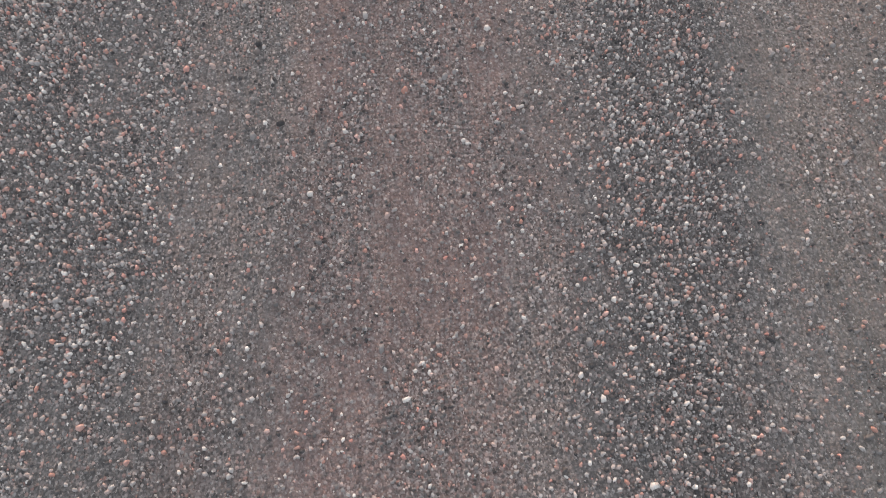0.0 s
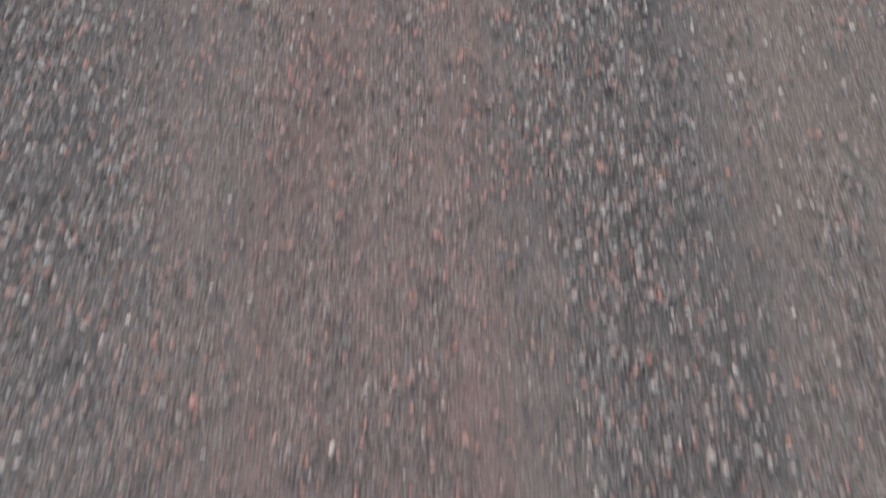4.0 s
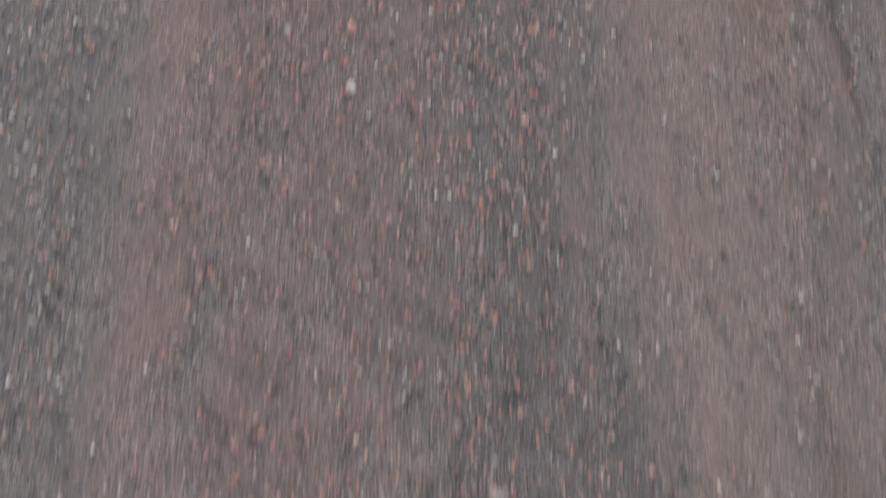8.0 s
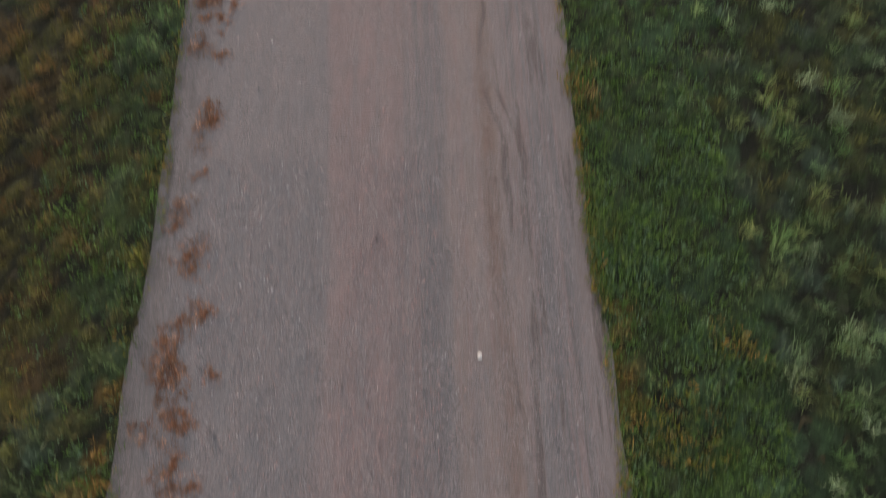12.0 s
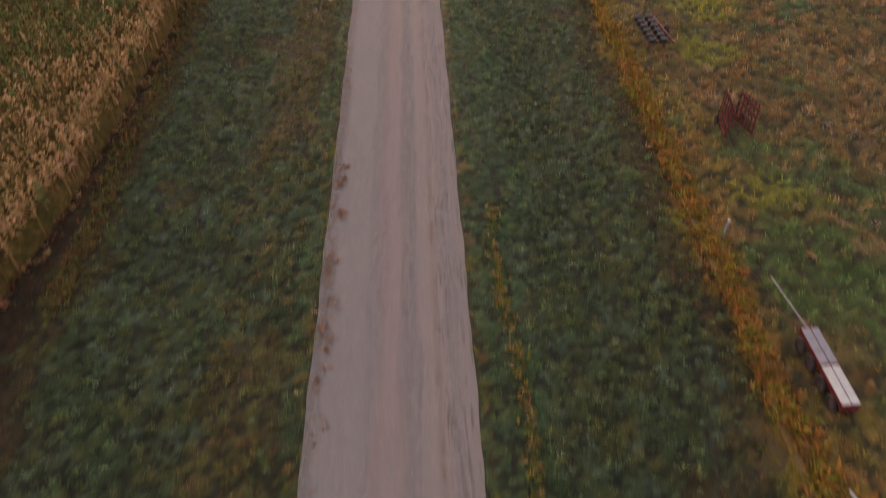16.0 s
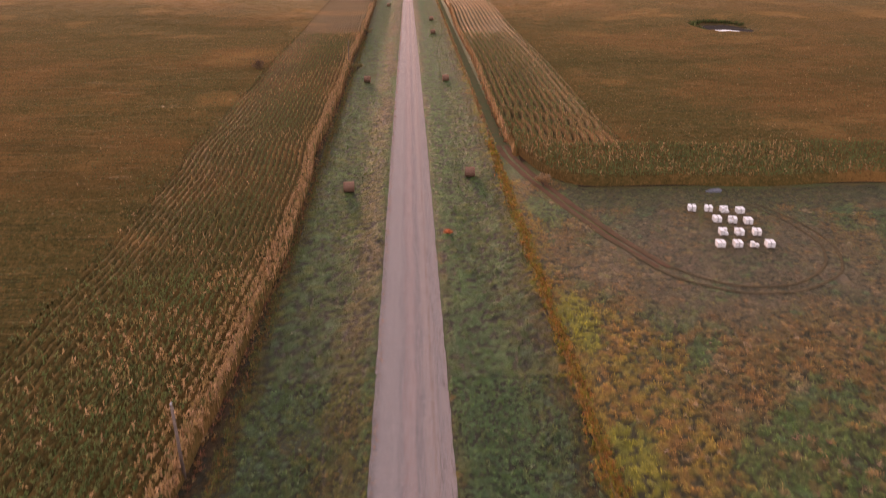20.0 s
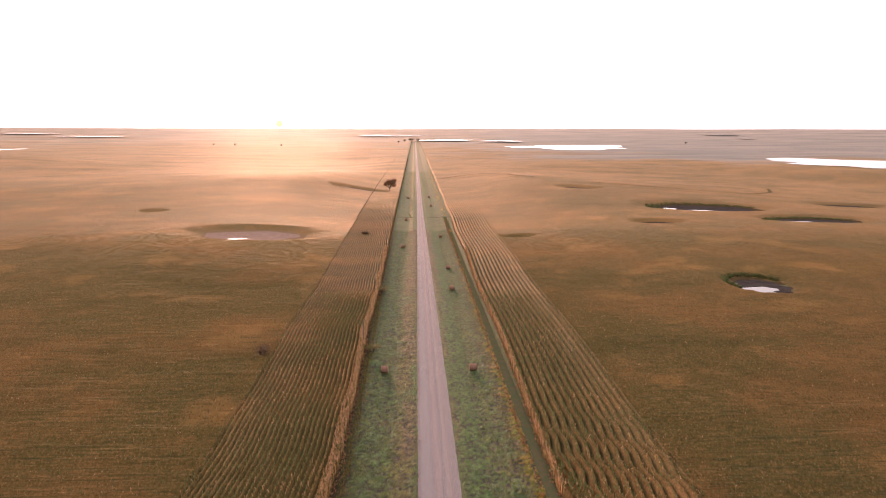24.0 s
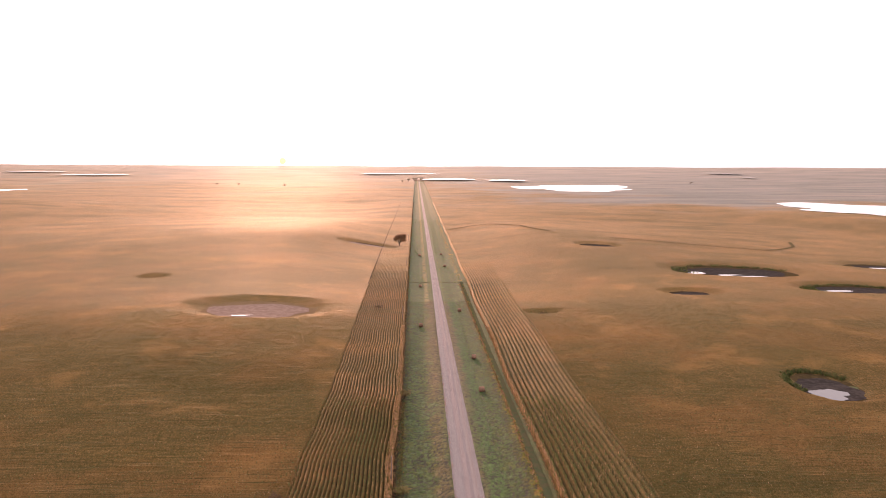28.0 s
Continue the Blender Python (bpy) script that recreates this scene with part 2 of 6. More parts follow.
def verge_material():
    """Ground under the grass: bands along the road, patches of moss, bare soil and dry grass."""
    m = Mat("verge_ground", 1.0, 0.1)
    m.sheen(0.08)  # dew on the grass
    x, y, z = m.xyz()
    wob = m.noise(0.35, 4)
    xw = m.math("ADD", x, m.step(wob, 0.2, 0.8, -1.6, 1.6))
    u = m.n("MapRange", xw, -22.0, 22.0, 0.0, 1.0).outputs[0]
    f = lambda v: (v + 22) / 44
    red, moss, sage, tan, lush, orange = (0.036, 0.040, 0.022), (0.036, 0.040, 0.020), (0.032, 0.037, 0.027), (0.048, 0.038, 0.022), (0.034, 0.047, 0.021), (0.095, 0.060, 0.022)
    c = m.ramp(u, (f(-18), red), (f(-15.3), red), (f(-14.2), sage), (f(-8), sage), (f(-6.2), tan), (f(-5), tan), (f(-4), moss), (f(4), lush),
               (f(8), lush), (f(9.5), sage), (f(12.6), sage), (f(14.0), orange), (f(16.2), orange), (f(17.4), moss))
    c = m.mix(m.step(m.noise(0.55, 5), 0.5, 0.68, 0.0, 0.7), c, moss)
    c = m.mix(m.math("MULTIPLY", m.step(y, 105.0, 190.0, 0.0, 0.75), m.step(m.noise(0.3, 4), 0.3, 0.6, 0.3, 1.0)), c, (0.080, 0.120, 0.040))
    c = m.mix(m.step(m.noise(0.22, 4, m.pos(1, 0.6, 1)), 0.55, 0.68, 0.0, 0.6), c, (0.082, 0.056, 0.032))
    c = m.mix(m.step(m.noise(1.6, 5), 0.55, 0.75, 0.0, 0.5), c, (0.055, 0.047, 0.035))
    far = m.math("MULTIPLY", m.step(x, 17.0, 20.0), m.step(m.noise(0.16, 5), 0.42, 0.60, 0.0, 0.55))
    strip = m.math("MULTIPLY", m.step(x, -7.4, -6.2), m.math("MULTIPLY", m.step(x, -4.2, -5.2), m.step(y, 90.0, 140.0, 0.0, 0.8)))
    c = m.mix(m.math("MULTIPLY", strip, m.step(m.noise(0.25, 4), 0.38, 0.55)), c, (0.200, 0.165, 0.070))
    c = m.mix(m.step(x, 17.0, 20.0, 0.0, 0.8), c, (0.070, 0.084, 0.020))
    c = m.mix(far, c, (0.125, 0.070, 0.020))
    hx, hy = m.math("DIVIDE", m.math("SUBTRACT", x, 40.0), 19.0), m.math("DIVIDE", m.math("SUBTRACT", y, 152.0), 12.0)
    q = m.math("ADD", m.math("MULTIPLY", hx, hx), m.math("MULTIPLY", hy, hy))
    trod = m.math("MULTIPLY", m.step(q, 1.5, 0.5, 0.0, 1.0), m.step(m.noise(0.3, 5), 0.32, 0.60, 0.3, 0.92))
    c = m.mix(trod, c, m.mix(m.step(m.n("TexWave", m.pos(0.35, 1.0, 1), Scale=0.22, Distortion=9.0, Detail=3.0, Detail_Scale=0.5).outputs[1], 0.45, 0.8), (0.080, 0.058, 0.038), (0.120, 0.088, 0.056)))
    c = m.mix(m.step(m.noise(7, 4), 0.3, 0.75, 0.0, 0.4), c, (0.040, 0.048, 0.022))
    return m.done(c, m.noise(5, 6), 0.9, 0.12)


def tint_material(name, rough=0.75, trans=0.35, fine=9.0):
    """Leaves and blades: the colour of the plant with a little change from blade to blade."""
    m = Mat(name, rough, 0.15)
    m.sheen(0.03)
    a = m.attr("tint")[0]
    r = m.island()
    c = m.mix(m.step(r, 0.0, 1.0, 0.0, 0.45), a, m.mix(1.0, a, (0.45, 0.5, 0.4), "MULTIPLY"))
    if not trans:
        c = m.mix(m.step(m.noise(fine, 4), 0.42, 0.6, 0.0, 0.6), a, m.mix(1.0, a, (0.40, 0.42, 0.38), "MULTIPLY"))
        c = m.mix(m.step(m.noise(fine * 0.7, 4), 0.55, 0.7, 0.0, 0.6), c, m.mix(1.0, c, (1.55, 1.5, 1.3), "MULTIPLY"))
        return m.done(c, m.noise(fine * 1.3, 5), 1.0, 0.10)
    c = m.mix(m.step(m.noise(fine, 3), 0.5, 0.75, 0.0, 0.25), c, (0.16, 0.12, 0.05))
    m.done(c)
    tr = m.n("BsdfTranslucent", c)
    mx = m.n("MixShader", trans, m.b.outputs[0], tr.outputs[0])
    m.t.links.new(mx.outputs[0], m.t.nodes["Material Output"].inputs[0])
    return m.m


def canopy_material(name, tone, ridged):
    """The top of the standing maize, with tassels, drier swathes, rows across the road and painted distance haze."""
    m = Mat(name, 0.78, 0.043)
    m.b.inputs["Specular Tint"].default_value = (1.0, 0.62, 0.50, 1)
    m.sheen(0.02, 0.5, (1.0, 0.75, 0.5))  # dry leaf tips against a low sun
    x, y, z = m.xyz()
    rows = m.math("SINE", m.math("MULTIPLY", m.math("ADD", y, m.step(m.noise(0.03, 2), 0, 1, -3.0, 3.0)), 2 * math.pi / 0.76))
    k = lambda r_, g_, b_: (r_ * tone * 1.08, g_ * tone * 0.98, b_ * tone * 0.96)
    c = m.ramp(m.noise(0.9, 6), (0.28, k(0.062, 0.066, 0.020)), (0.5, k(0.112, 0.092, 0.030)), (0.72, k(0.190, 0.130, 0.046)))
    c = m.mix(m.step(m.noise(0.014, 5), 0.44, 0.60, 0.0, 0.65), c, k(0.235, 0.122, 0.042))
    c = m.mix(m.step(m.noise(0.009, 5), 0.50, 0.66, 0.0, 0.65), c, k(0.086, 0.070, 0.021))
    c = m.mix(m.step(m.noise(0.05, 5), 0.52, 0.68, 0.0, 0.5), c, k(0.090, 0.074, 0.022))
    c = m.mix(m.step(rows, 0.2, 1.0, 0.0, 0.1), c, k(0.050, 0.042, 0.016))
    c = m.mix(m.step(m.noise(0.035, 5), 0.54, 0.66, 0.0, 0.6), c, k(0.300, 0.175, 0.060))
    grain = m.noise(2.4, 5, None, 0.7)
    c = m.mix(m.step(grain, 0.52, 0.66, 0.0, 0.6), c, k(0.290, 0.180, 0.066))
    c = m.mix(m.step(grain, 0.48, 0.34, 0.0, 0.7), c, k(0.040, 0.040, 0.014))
    # crop pales with distance: sun glare and haze put into the base colour
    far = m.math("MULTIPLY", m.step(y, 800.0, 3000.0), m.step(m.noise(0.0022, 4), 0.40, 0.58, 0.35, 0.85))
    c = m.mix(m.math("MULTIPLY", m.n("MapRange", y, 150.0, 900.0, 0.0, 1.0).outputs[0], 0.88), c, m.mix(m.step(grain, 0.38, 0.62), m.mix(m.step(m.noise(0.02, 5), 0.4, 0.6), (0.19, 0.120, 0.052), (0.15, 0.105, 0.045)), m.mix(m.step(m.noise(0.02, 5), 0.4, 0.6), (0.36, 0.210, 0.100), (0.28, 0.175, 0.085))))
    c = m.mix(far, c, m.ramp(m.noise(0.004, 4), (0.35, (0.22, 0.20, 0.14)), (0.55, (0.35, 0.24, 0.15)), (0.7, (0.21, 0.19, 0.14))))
    # far right turns grey: grassland and its haze in one colour
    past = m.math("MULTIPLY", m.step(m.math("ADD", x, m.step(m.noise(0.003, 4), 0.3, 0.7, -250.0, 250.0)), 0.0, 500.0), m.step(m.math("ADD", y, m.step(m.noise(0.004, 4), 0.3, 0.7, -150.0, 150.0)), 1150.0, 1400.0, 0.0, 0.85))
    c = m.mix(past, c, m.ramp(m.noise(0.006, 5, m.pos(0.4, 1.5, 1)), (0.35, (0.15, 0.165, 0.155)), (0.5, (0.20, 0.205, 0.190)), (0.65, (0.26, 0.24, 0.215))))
    # farthest fields fade pale, which paints in the horizon haze
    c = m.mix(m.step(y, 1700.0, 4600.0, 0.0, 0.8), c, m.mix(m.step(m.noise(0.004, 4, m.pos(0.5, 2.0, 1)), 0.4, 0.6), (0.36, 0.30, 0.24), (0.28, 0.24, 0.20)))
    # long light and dark bands, painted shading for the swells of the land
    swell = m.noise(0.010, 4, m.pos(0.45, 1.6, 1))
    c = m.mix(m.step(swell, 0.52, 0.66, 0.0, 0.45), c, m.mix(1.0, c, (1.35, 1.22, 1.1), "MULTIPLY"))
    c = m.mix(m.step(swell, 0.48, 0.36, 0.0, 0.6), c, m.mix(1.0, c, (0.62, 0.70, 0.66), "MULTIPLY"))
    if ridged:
        # tan tassels, green lower leaves and soil; the gaps' shade is painted in too
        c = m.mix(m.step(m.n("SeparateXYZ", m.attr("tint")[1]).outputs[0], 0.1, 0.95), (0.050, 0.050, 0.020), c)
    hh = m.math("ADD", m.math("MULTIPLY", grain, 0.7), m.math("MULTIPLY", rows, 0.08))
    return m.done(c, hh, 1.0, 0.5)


M_ROAD = road_material()
M_VERGE = verge_material()
M_LEAF = tint_material("leaf_blades")
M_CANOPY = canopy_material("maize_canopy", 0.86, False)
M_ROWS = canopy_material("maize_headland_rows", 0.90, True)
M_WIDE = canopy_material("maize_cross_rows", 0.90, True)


def stone_material(name, *stops):
    m = Mat(name, 0.85, 0.3)
    c = m.ramp(m.island(), *stops)
    c = m.mix(m.step(m.noise(160, 3), 0.45, 0.7, 0.0, 0.35), c, (0.16, 0.15, 0.145))
    return m.done(c, m.noise(220, 3), 0.3, 0.002)


M_STONE = stone_material("grey_stones", (0.0, (0.05, 0.05, 0.055)), (0.2, (0.14, 0.138, 0.142)), (0.40, (0.29, 0.284, 0.287)), (0.64, (0.47, 0.458, 0.455)),
                         (0.80, (0.41, 0.31, 0.285)), (0.87, (0.44, 0.245, 0.205)), (0.93, (0.58, 0.565, 0.555)), (1.0, (0.74, 0.72, 0.70)))
M_PINKSTONE = stone_material("pink_stones", (0.0, (0.08, 0.072, 0.074)), (0.25, (0.22, 0.195, 0.192)), (0.45, (0.36, 0.315, 0.305)), (0.60, (0.52, 0.335, 0.300)),
                             (0.82, (0.53, 0.275, 0.240)), (1.0, (0.60, 0.47, 0.435)))


def soil_material(name, a, b, cc):
    m = Mat(name, 1.0, 0.0)
    c = m.mix(m.step(m.noise(0.5, 5), 0.4, 0.62), a, b)
    c = m.mix(m.step(m.noise(3.5, 5), 0.5, 0.72, 0.0, 0.7), c, cc)
    return m.done(c, m.noise(6, 6), 0.8, 0.06)


M_TRACK = soil_material("track_soil", (0.125, 0.070, 0.046), (0.100, 0.064, 0.040), (0.060, 0.042, 0.028))
M_GRASSTRACK = soil_material("grassy_track", (0.062, 0.075, 0.038), (0.085, 0.075, 0.042), (0.045, 0.050, 0.028))
M_PALEMUD = soil_material("pale_dry_mud", (0.23, 0.155, 0.120), (0.29, 0.205, 0.160), (0.16, 0.110, 0.080))
M_RIM = soil_material("dry_weed_rim", (0.205, 0.135, 0.075), (0.175, 0.115, 0.062), (0.140, 0.090, 0.050))
M_MUD = soil_material("pond_mud", (0.040, 0.034, 0.031), (0.066, 0.054, 0.048), (0.032, 0.032, 0.024))
M_REED = soil_material("reed_ring", (0.060, 0.044, 0.022), (0.085, 0.058, 0.028), (0.036, 0.030, 0.018))
M_FIELDSOIL = soil_material("field_soil", (0.050, 0.036, 0.024), (0.065, 0.045, 0.028), (0.032, 0.026, 0.016))


def water_material():
    m = Mat("pond_water", 0.06, 0.5)
    m.b.inputs["IOR"].default_value = 1.33
    return m.done((0.10, 0.095, 0.09), m.noise(0.9, 4), 0.05, 0.05)


M_WATER = water_material()
M_LAKE = Mat("lake_water", 0.12, 0.5)
M_LAKE.b.inputs["IOR"].default_value = 1.33
M_LAKE = M_LAKE.done((0.10, 0.10, 0.10))


# ---- mesh helpers ----
def np_mesh(name, verts, faces, material, tint=None, smooth=False):
    """A mesh from arrays of places and of equal-sided faces."""
    me = bpy.data.meshes.new(name)
    verts = np.asarray(verts, np.float32).reshape(-1, 3)
    faces = np.asarray(faces, np.int32)
    k = faces.shape[1]
    me.vertices.add(len(verts))
    me.vertices.foreach_set("co", verts.ravel())
    me.loops.add(faces.size)
    me.loops.foreach_set("vertex_index", faces.ravel())
    me.polygons.add(len(faces))
    me.polygons.foreach_set("loop_start", np.arange(0, faces.size, k, dtype=np.int32))
    if smooth:
        me.polygons.foreach_set("use_smooth", np.ones(len(faces), bool))
    if tint is not None:
        at = me.attributes.new("tint", "FLOAT_COLOR", "POINT")
        at.data.foreach_set("color", np.hstack([tint, np.ones((len(tint), 1))]).astype(np.float32).ravel())
    me.materials.append(material)
    me.update(calc_edges=True)
    return me


def part(name, bm, material, parent=None, label="", smooth=False):
    """Links a bmesh as one mesh object, under a thing or a part if one is given."""
    me = bpy.data.meshes.new(name)
    bm.normal_update()
    bm.to_mesh(me)
    bm.free()
    if smooth:
        me.polygons.foreach_set("use_smooth", np.ones(len(me.polygons), bool))
    me.materials.append(material)
    ob = new(name, me)
    ob.parent = parent
    return tagged(ob, label)


def box(bm, c, s, rot=None, bevel=0.0):
    """Adds a box of centre c and size s, turned by rot, with softened edges."""
    m = Matrix.Translation(c) @ (rot or Matrix()) @ Matrix.Diagonal((*s, 1))
    r = bmesh.ops.create_cube(bm, size=1, matrix=m)
    if bevel:
        es = list({e for v in r["verts"] for e in v.link_edges})
        bmesh.ops.bevel(bm, geom=es, offset=bevel, segments=2, affect="EDGES", profile=0.5)
    return bm


def rod(bm, a, b, r, n=8, r2=None):
    """Adds a round bar from a to b."""
    a, b = Vector(a), Vector(b)
    d = b - a
    m = Matrix.Translation((a + b) / 2) @ d.to_track_quat("Z", "Y").to_matrix().to_4x4()
    bmesh.ops.create_cone(bm, cap_ends=True, segments=n, radius1=r, radius2=r if r2 is None else r2, depth=d.length, matrix=m)
    return bm


def smooth01(v):
    v = np.clip(v, 0, 1)
    return v * v * (3 - 2 * v)


# ---- the lie of the land ----
# far lakes: centre and half sizes
LAKES = [(455, 2130, 165, 250), (725, 1150, 148, 170), (-113, 3572, 160, 183), (123, 2914, 108, 121), (334, 2797, 74, 93), (1456, 3366, 64, 87), (-1704, 3262, 106, 67), (-1344, 3069, 122, 62), (-1002, 1829, 28, 70), (1374, 2964, 27, 52)]
# basins in the maize: centre, half sizes, depth, share that is water
BASINS = [
    (115.5, 338, 10, 13.5, 1.6, 1), (188, 556, 36, 20, 1.8, 1), (228, 497, 27, 15, 1.6, 1), (131, 482, 12, 8, 1.2, 0), (48, 446, 6, 4.5, 0.8, 0),
    (128, 656, 14, 11, 1.2, 0), (-160, 526, 6, 4.5, 0.7, 0), (315, 602, 26, 18, 1.5, 1), (-84, 453, 27, 18, 1.4, 1), (-50, 698, 20, 10, 0.9, 1),
]


def land(x, y):
    """Height of the bare ground."""
    x, y = np.asarray(x, float), np.asarray(y, float)
    ax = np.abs(x)
    away = smooth01((ax - 22) / 90) * smooth01((y - 240) / 500)
    z = 0 * x
    for k in range(9):
        s, a = 0.0055 * 1.33**k, 2.399 * k + 0.7
        z = z + 0.0105 / s * 1.25**-k * np.sin((x * math.cos(a) * 0.8 + y * math.sin(a)) * s + 1.9 * k * k)
    z = z * away * 4.0 * (1 - 0.85 * smooth01((np.hypot(x, y) - 1100) / 900))
    rise = smooth01((np.hypot(x, y - 100) - 2400) / 2500) * 52
    for cx, cy, rx, ry in LAKES:
        q = np.hypot((x - cx) / (rx * 1.3 + 20), (y - cy) / (ry * 1.2 + 20))
        z = z * (1 - smooth01((1.5 - q) / 0.5))
    z = z + rise
    z = z - 0.55 * np.exp(-(((ax - 8.8) / 3.2) ** 2)) * (y < 2600) - 0.03 * smooth01((ax - 2.8) / 1.0)
    for cx, cy, rx, ry, d, wet in BASINS:
        q = np.sqrt(((x - cx) / rx) ** 2 + ((y - cy) / ry) ** 2)
        z = z - d * 0.3 * smooth01((1.45 - q) / 0.8)
    return z


def bump2(x, y, s, seed=0.0):
    """Cheap smooth unevenness between about -1 and 1."""
    return (np.sin(x * s + seed) * np.cos(y * s * 1.13 - seed * 2) + 0.6 * np.sin(x * s * 2.3 - y * s * 1.7 + seed * 3) + 0.4 * np.cos(x * s * 3.1 + y * s * 4.3 + seed)) / 2


def sheet(name, xs, ys, zfun, material, keep=None):
    """A grid over the given lines."""
    X, Y = np.meshgrid(xs, ys)
    Z = zfun(X, Y)
    nx, ny = len(xs), len(ys)
    i = np.arange(nx * ny).reshape(ny, nx)
    faces = np.stack([i[:-1, :-1], i[:-1, 1:], i[1:, 1:], i[1:, :-1]], -1).reshape(-1, 4)
    if keep is not None:
        cx = (X[:-1, :-1] + X[1:, 1:]) / 2
        cy = (Y[:-1, :-1] + Y[1:, 1:]) / 2
        faces = faces[keep(cx, cy).ravel()]
    return new(name, np_mesh(name, np.stack([X, Y, Z], -1), faces, material, smooth=True))


def lines(*spans):
    """Grid lines: (from, to, count) spans in a row."""
    return np.unique(np.concatenate([np.linspace(a, b, n) for a, b, n in spans]))


# ground: one sheet from behind the start to the horizon
gx = lines((-4900, -1500, 14), (-1500, -400, 23), (-400, -60, 35), (-60, -20, 21), (-20, 20, 61), (20, 60, 21), (60, 400, 35), (400, 1500, 23), (1500, 4900, 14))
gy = lines((-700, 0, 20), (0, 130, 105), (130, 700, 130), (700, 1500, 81), (1500, 4950, 70))


def ground_z(x, y):
    near = (np.abs(x) > 4.2) & (y < 900)
    return land(x, y) - 0.02 + near * (0.05 * bump2(x, y, 1.9, 1.0) + 0.06 * bump2(x, y, 0.45, 2.0)) - 0.10 * (np.abs(x) < 3.2)


tagged(sheet("ground", gx, gy, ground_z, M_VERGE), "mossy prairie ground with dry and green patches", "ground", kind="structure")

# road: crowned gravel with an uneven edge
ry = lines((-60, 0, 31), (0, 60, 241), (60, 300, 241), (300, 1000, 141), (1000, 2850, 60))
ru = np.concatenate([np.linspace(-3.3, -2.6, 6), np.linspace(-2.4, 2.4, 25), np.linspace(2.6, 3.3, 6)])
RX, RY = np.meshgrid(ru, ry)
edge = smooth01((np.abs(RX) - 2.9) / 0.4)
RXE = RX + edge * np.sign(RX) * (0.10 * bump2(RX * 0, RY, 0.5, 3.0) + 0.02 * bump2(RX * 0, RY, 2.3, np.sign(RX)))
RXE = RXE * np.interp(RY, [200, 280, 400, 535, 900], [1.0, 0.95, 0.80, 0.62, 0.55])
RZ = land(RX * 0, RY) + 0.035 * (1 - (RX / 3.3) ** 2) + 0.012 * bump2(RX, RY * 0.3, 3.0, 1.5) * (1 - edge) - edge * 0.05
RZ = RZ + 0.018 * np.exp(-(((RX - 0.8) / 0.28) ** 2)) + 0.02 * np.exp(-(((RX + 1.5) / 0.5) ** 2))
ii = np.arange(RX.size).reshape(RX.shape)
road_faces = np.stack([ii[:-1, :-1], ii[:-1, 1:], ii[1:, 1:], ii[1:, :-1]], -1).reshape(-1, 4)
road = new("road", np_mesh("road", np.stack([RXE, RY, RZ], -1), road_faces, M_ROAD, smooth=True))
tagged(road, "straight pinkish-grey gravel road with wheel tracks", "road", kind="structure")


def road_z(x, y):
    return 0.035 * (1 - (x / 3.3) ** 2) + 0.012 * bump2(x, y * 0.3, 3.0, 1.5) + 0.018 * np.exp(-(((x - 0.8) / 0.28) ** 2)) + 0.02 * np.exp(-(((x + 1.5) / 0.5) ** 2))


# ---- loose stones on the road ----
def stones(name, x, y, r, label, seed, k=5, material=None):
    """Angular stones, half sunk: a top, a shoulder ring and a foot ring each; with k = 0 grains with a single point."""
    g = np.random.default_rng(seed)
    n = len(x)
    grain = k == 0
    k = k or 4
    a = g.uniform(0, 2 * math.pi, (n, 1)) + np.arange(k) * 2 * math.pi / k + g.uniform(-0.35, 0.35, (n, k))
    el = g.uniform(0.7, 1.35, (n, 1))
    th = g.uniform(0, math.pi, (n, 1))
    rr = r[:, None] * g.uniform(0.8, 1.15, (n, k))
    px, py = np.cos(a) * rr * el, np.sin(a) * rr / el
    c, s = np.cos(th), np.sin(th)
    px, py = px * c - py * s, px * s + py * c
    h = r[:, None] * g.uniform(0.75, 1.25, (n, 1))
    z0 = road_z(x, y)[:, None]
    top = np.stack([x[:, None] + px.mean(1, keepdims=True), y[:, None] + py.mean(1, keepdims=True), z0 + h * 1.05], -1)
    ring1 = np.stack([x[:, None] + px * 0.74, y[:, None] + py * 0.74, z0 + h * g.uniform(0.72, 0.98, (n, k))], -1)
    ring2 = np.stack([x[:, None] + px, y[:, None] + py, z0 - 0.003 + 0 * px], -1)
    f = []
    for i in range(k):
        j = (i + 1) % k
        f.append((0, 1 + i, 1 + j))
        if not grain:
            f += [(1 + i, 1 + k + i, 1 + k + j), (1 + i, 1 + k + j, 1 + j)]
    v = np.concatenate([top, ring2] if grain else [top, ring1, ring2], 1)
    f = np.array(f)
    faces = (f[None] + (np.arange(n) * v.shape[1])[:, None, None]).reshape(-1, 3)
    return tagged(new(name, np_mesh(name, v, faces, material or M_STONE)), label, "gravel", kind="stuff")


def split_pink(name, xyr, label, seed, k=5):
    """Lays the stones of the pink wheel track and those of the grey ridges as two lots."""
    x, y, r = xyr
    g = np.random.default_rng(seed + 500)
    share = 0.62 * smooth01((x + 0.72) / 0.2) * smooth01((np.where(y < 7, 0.62, 1.15) - x) / 0.3) * smooth01((y - 0.6) / 2.5) + 0.10
    pink = g.uniform(0, 1, len(x)) < share
    stones(name, x[~pink], y[~pink], r[~pink], "loose grey " + label, seed, k)
    stones(name, x[pink], y[pink], r[pink], "loose pinkish " + label, seed + 1, k, M_PINKSTONE)


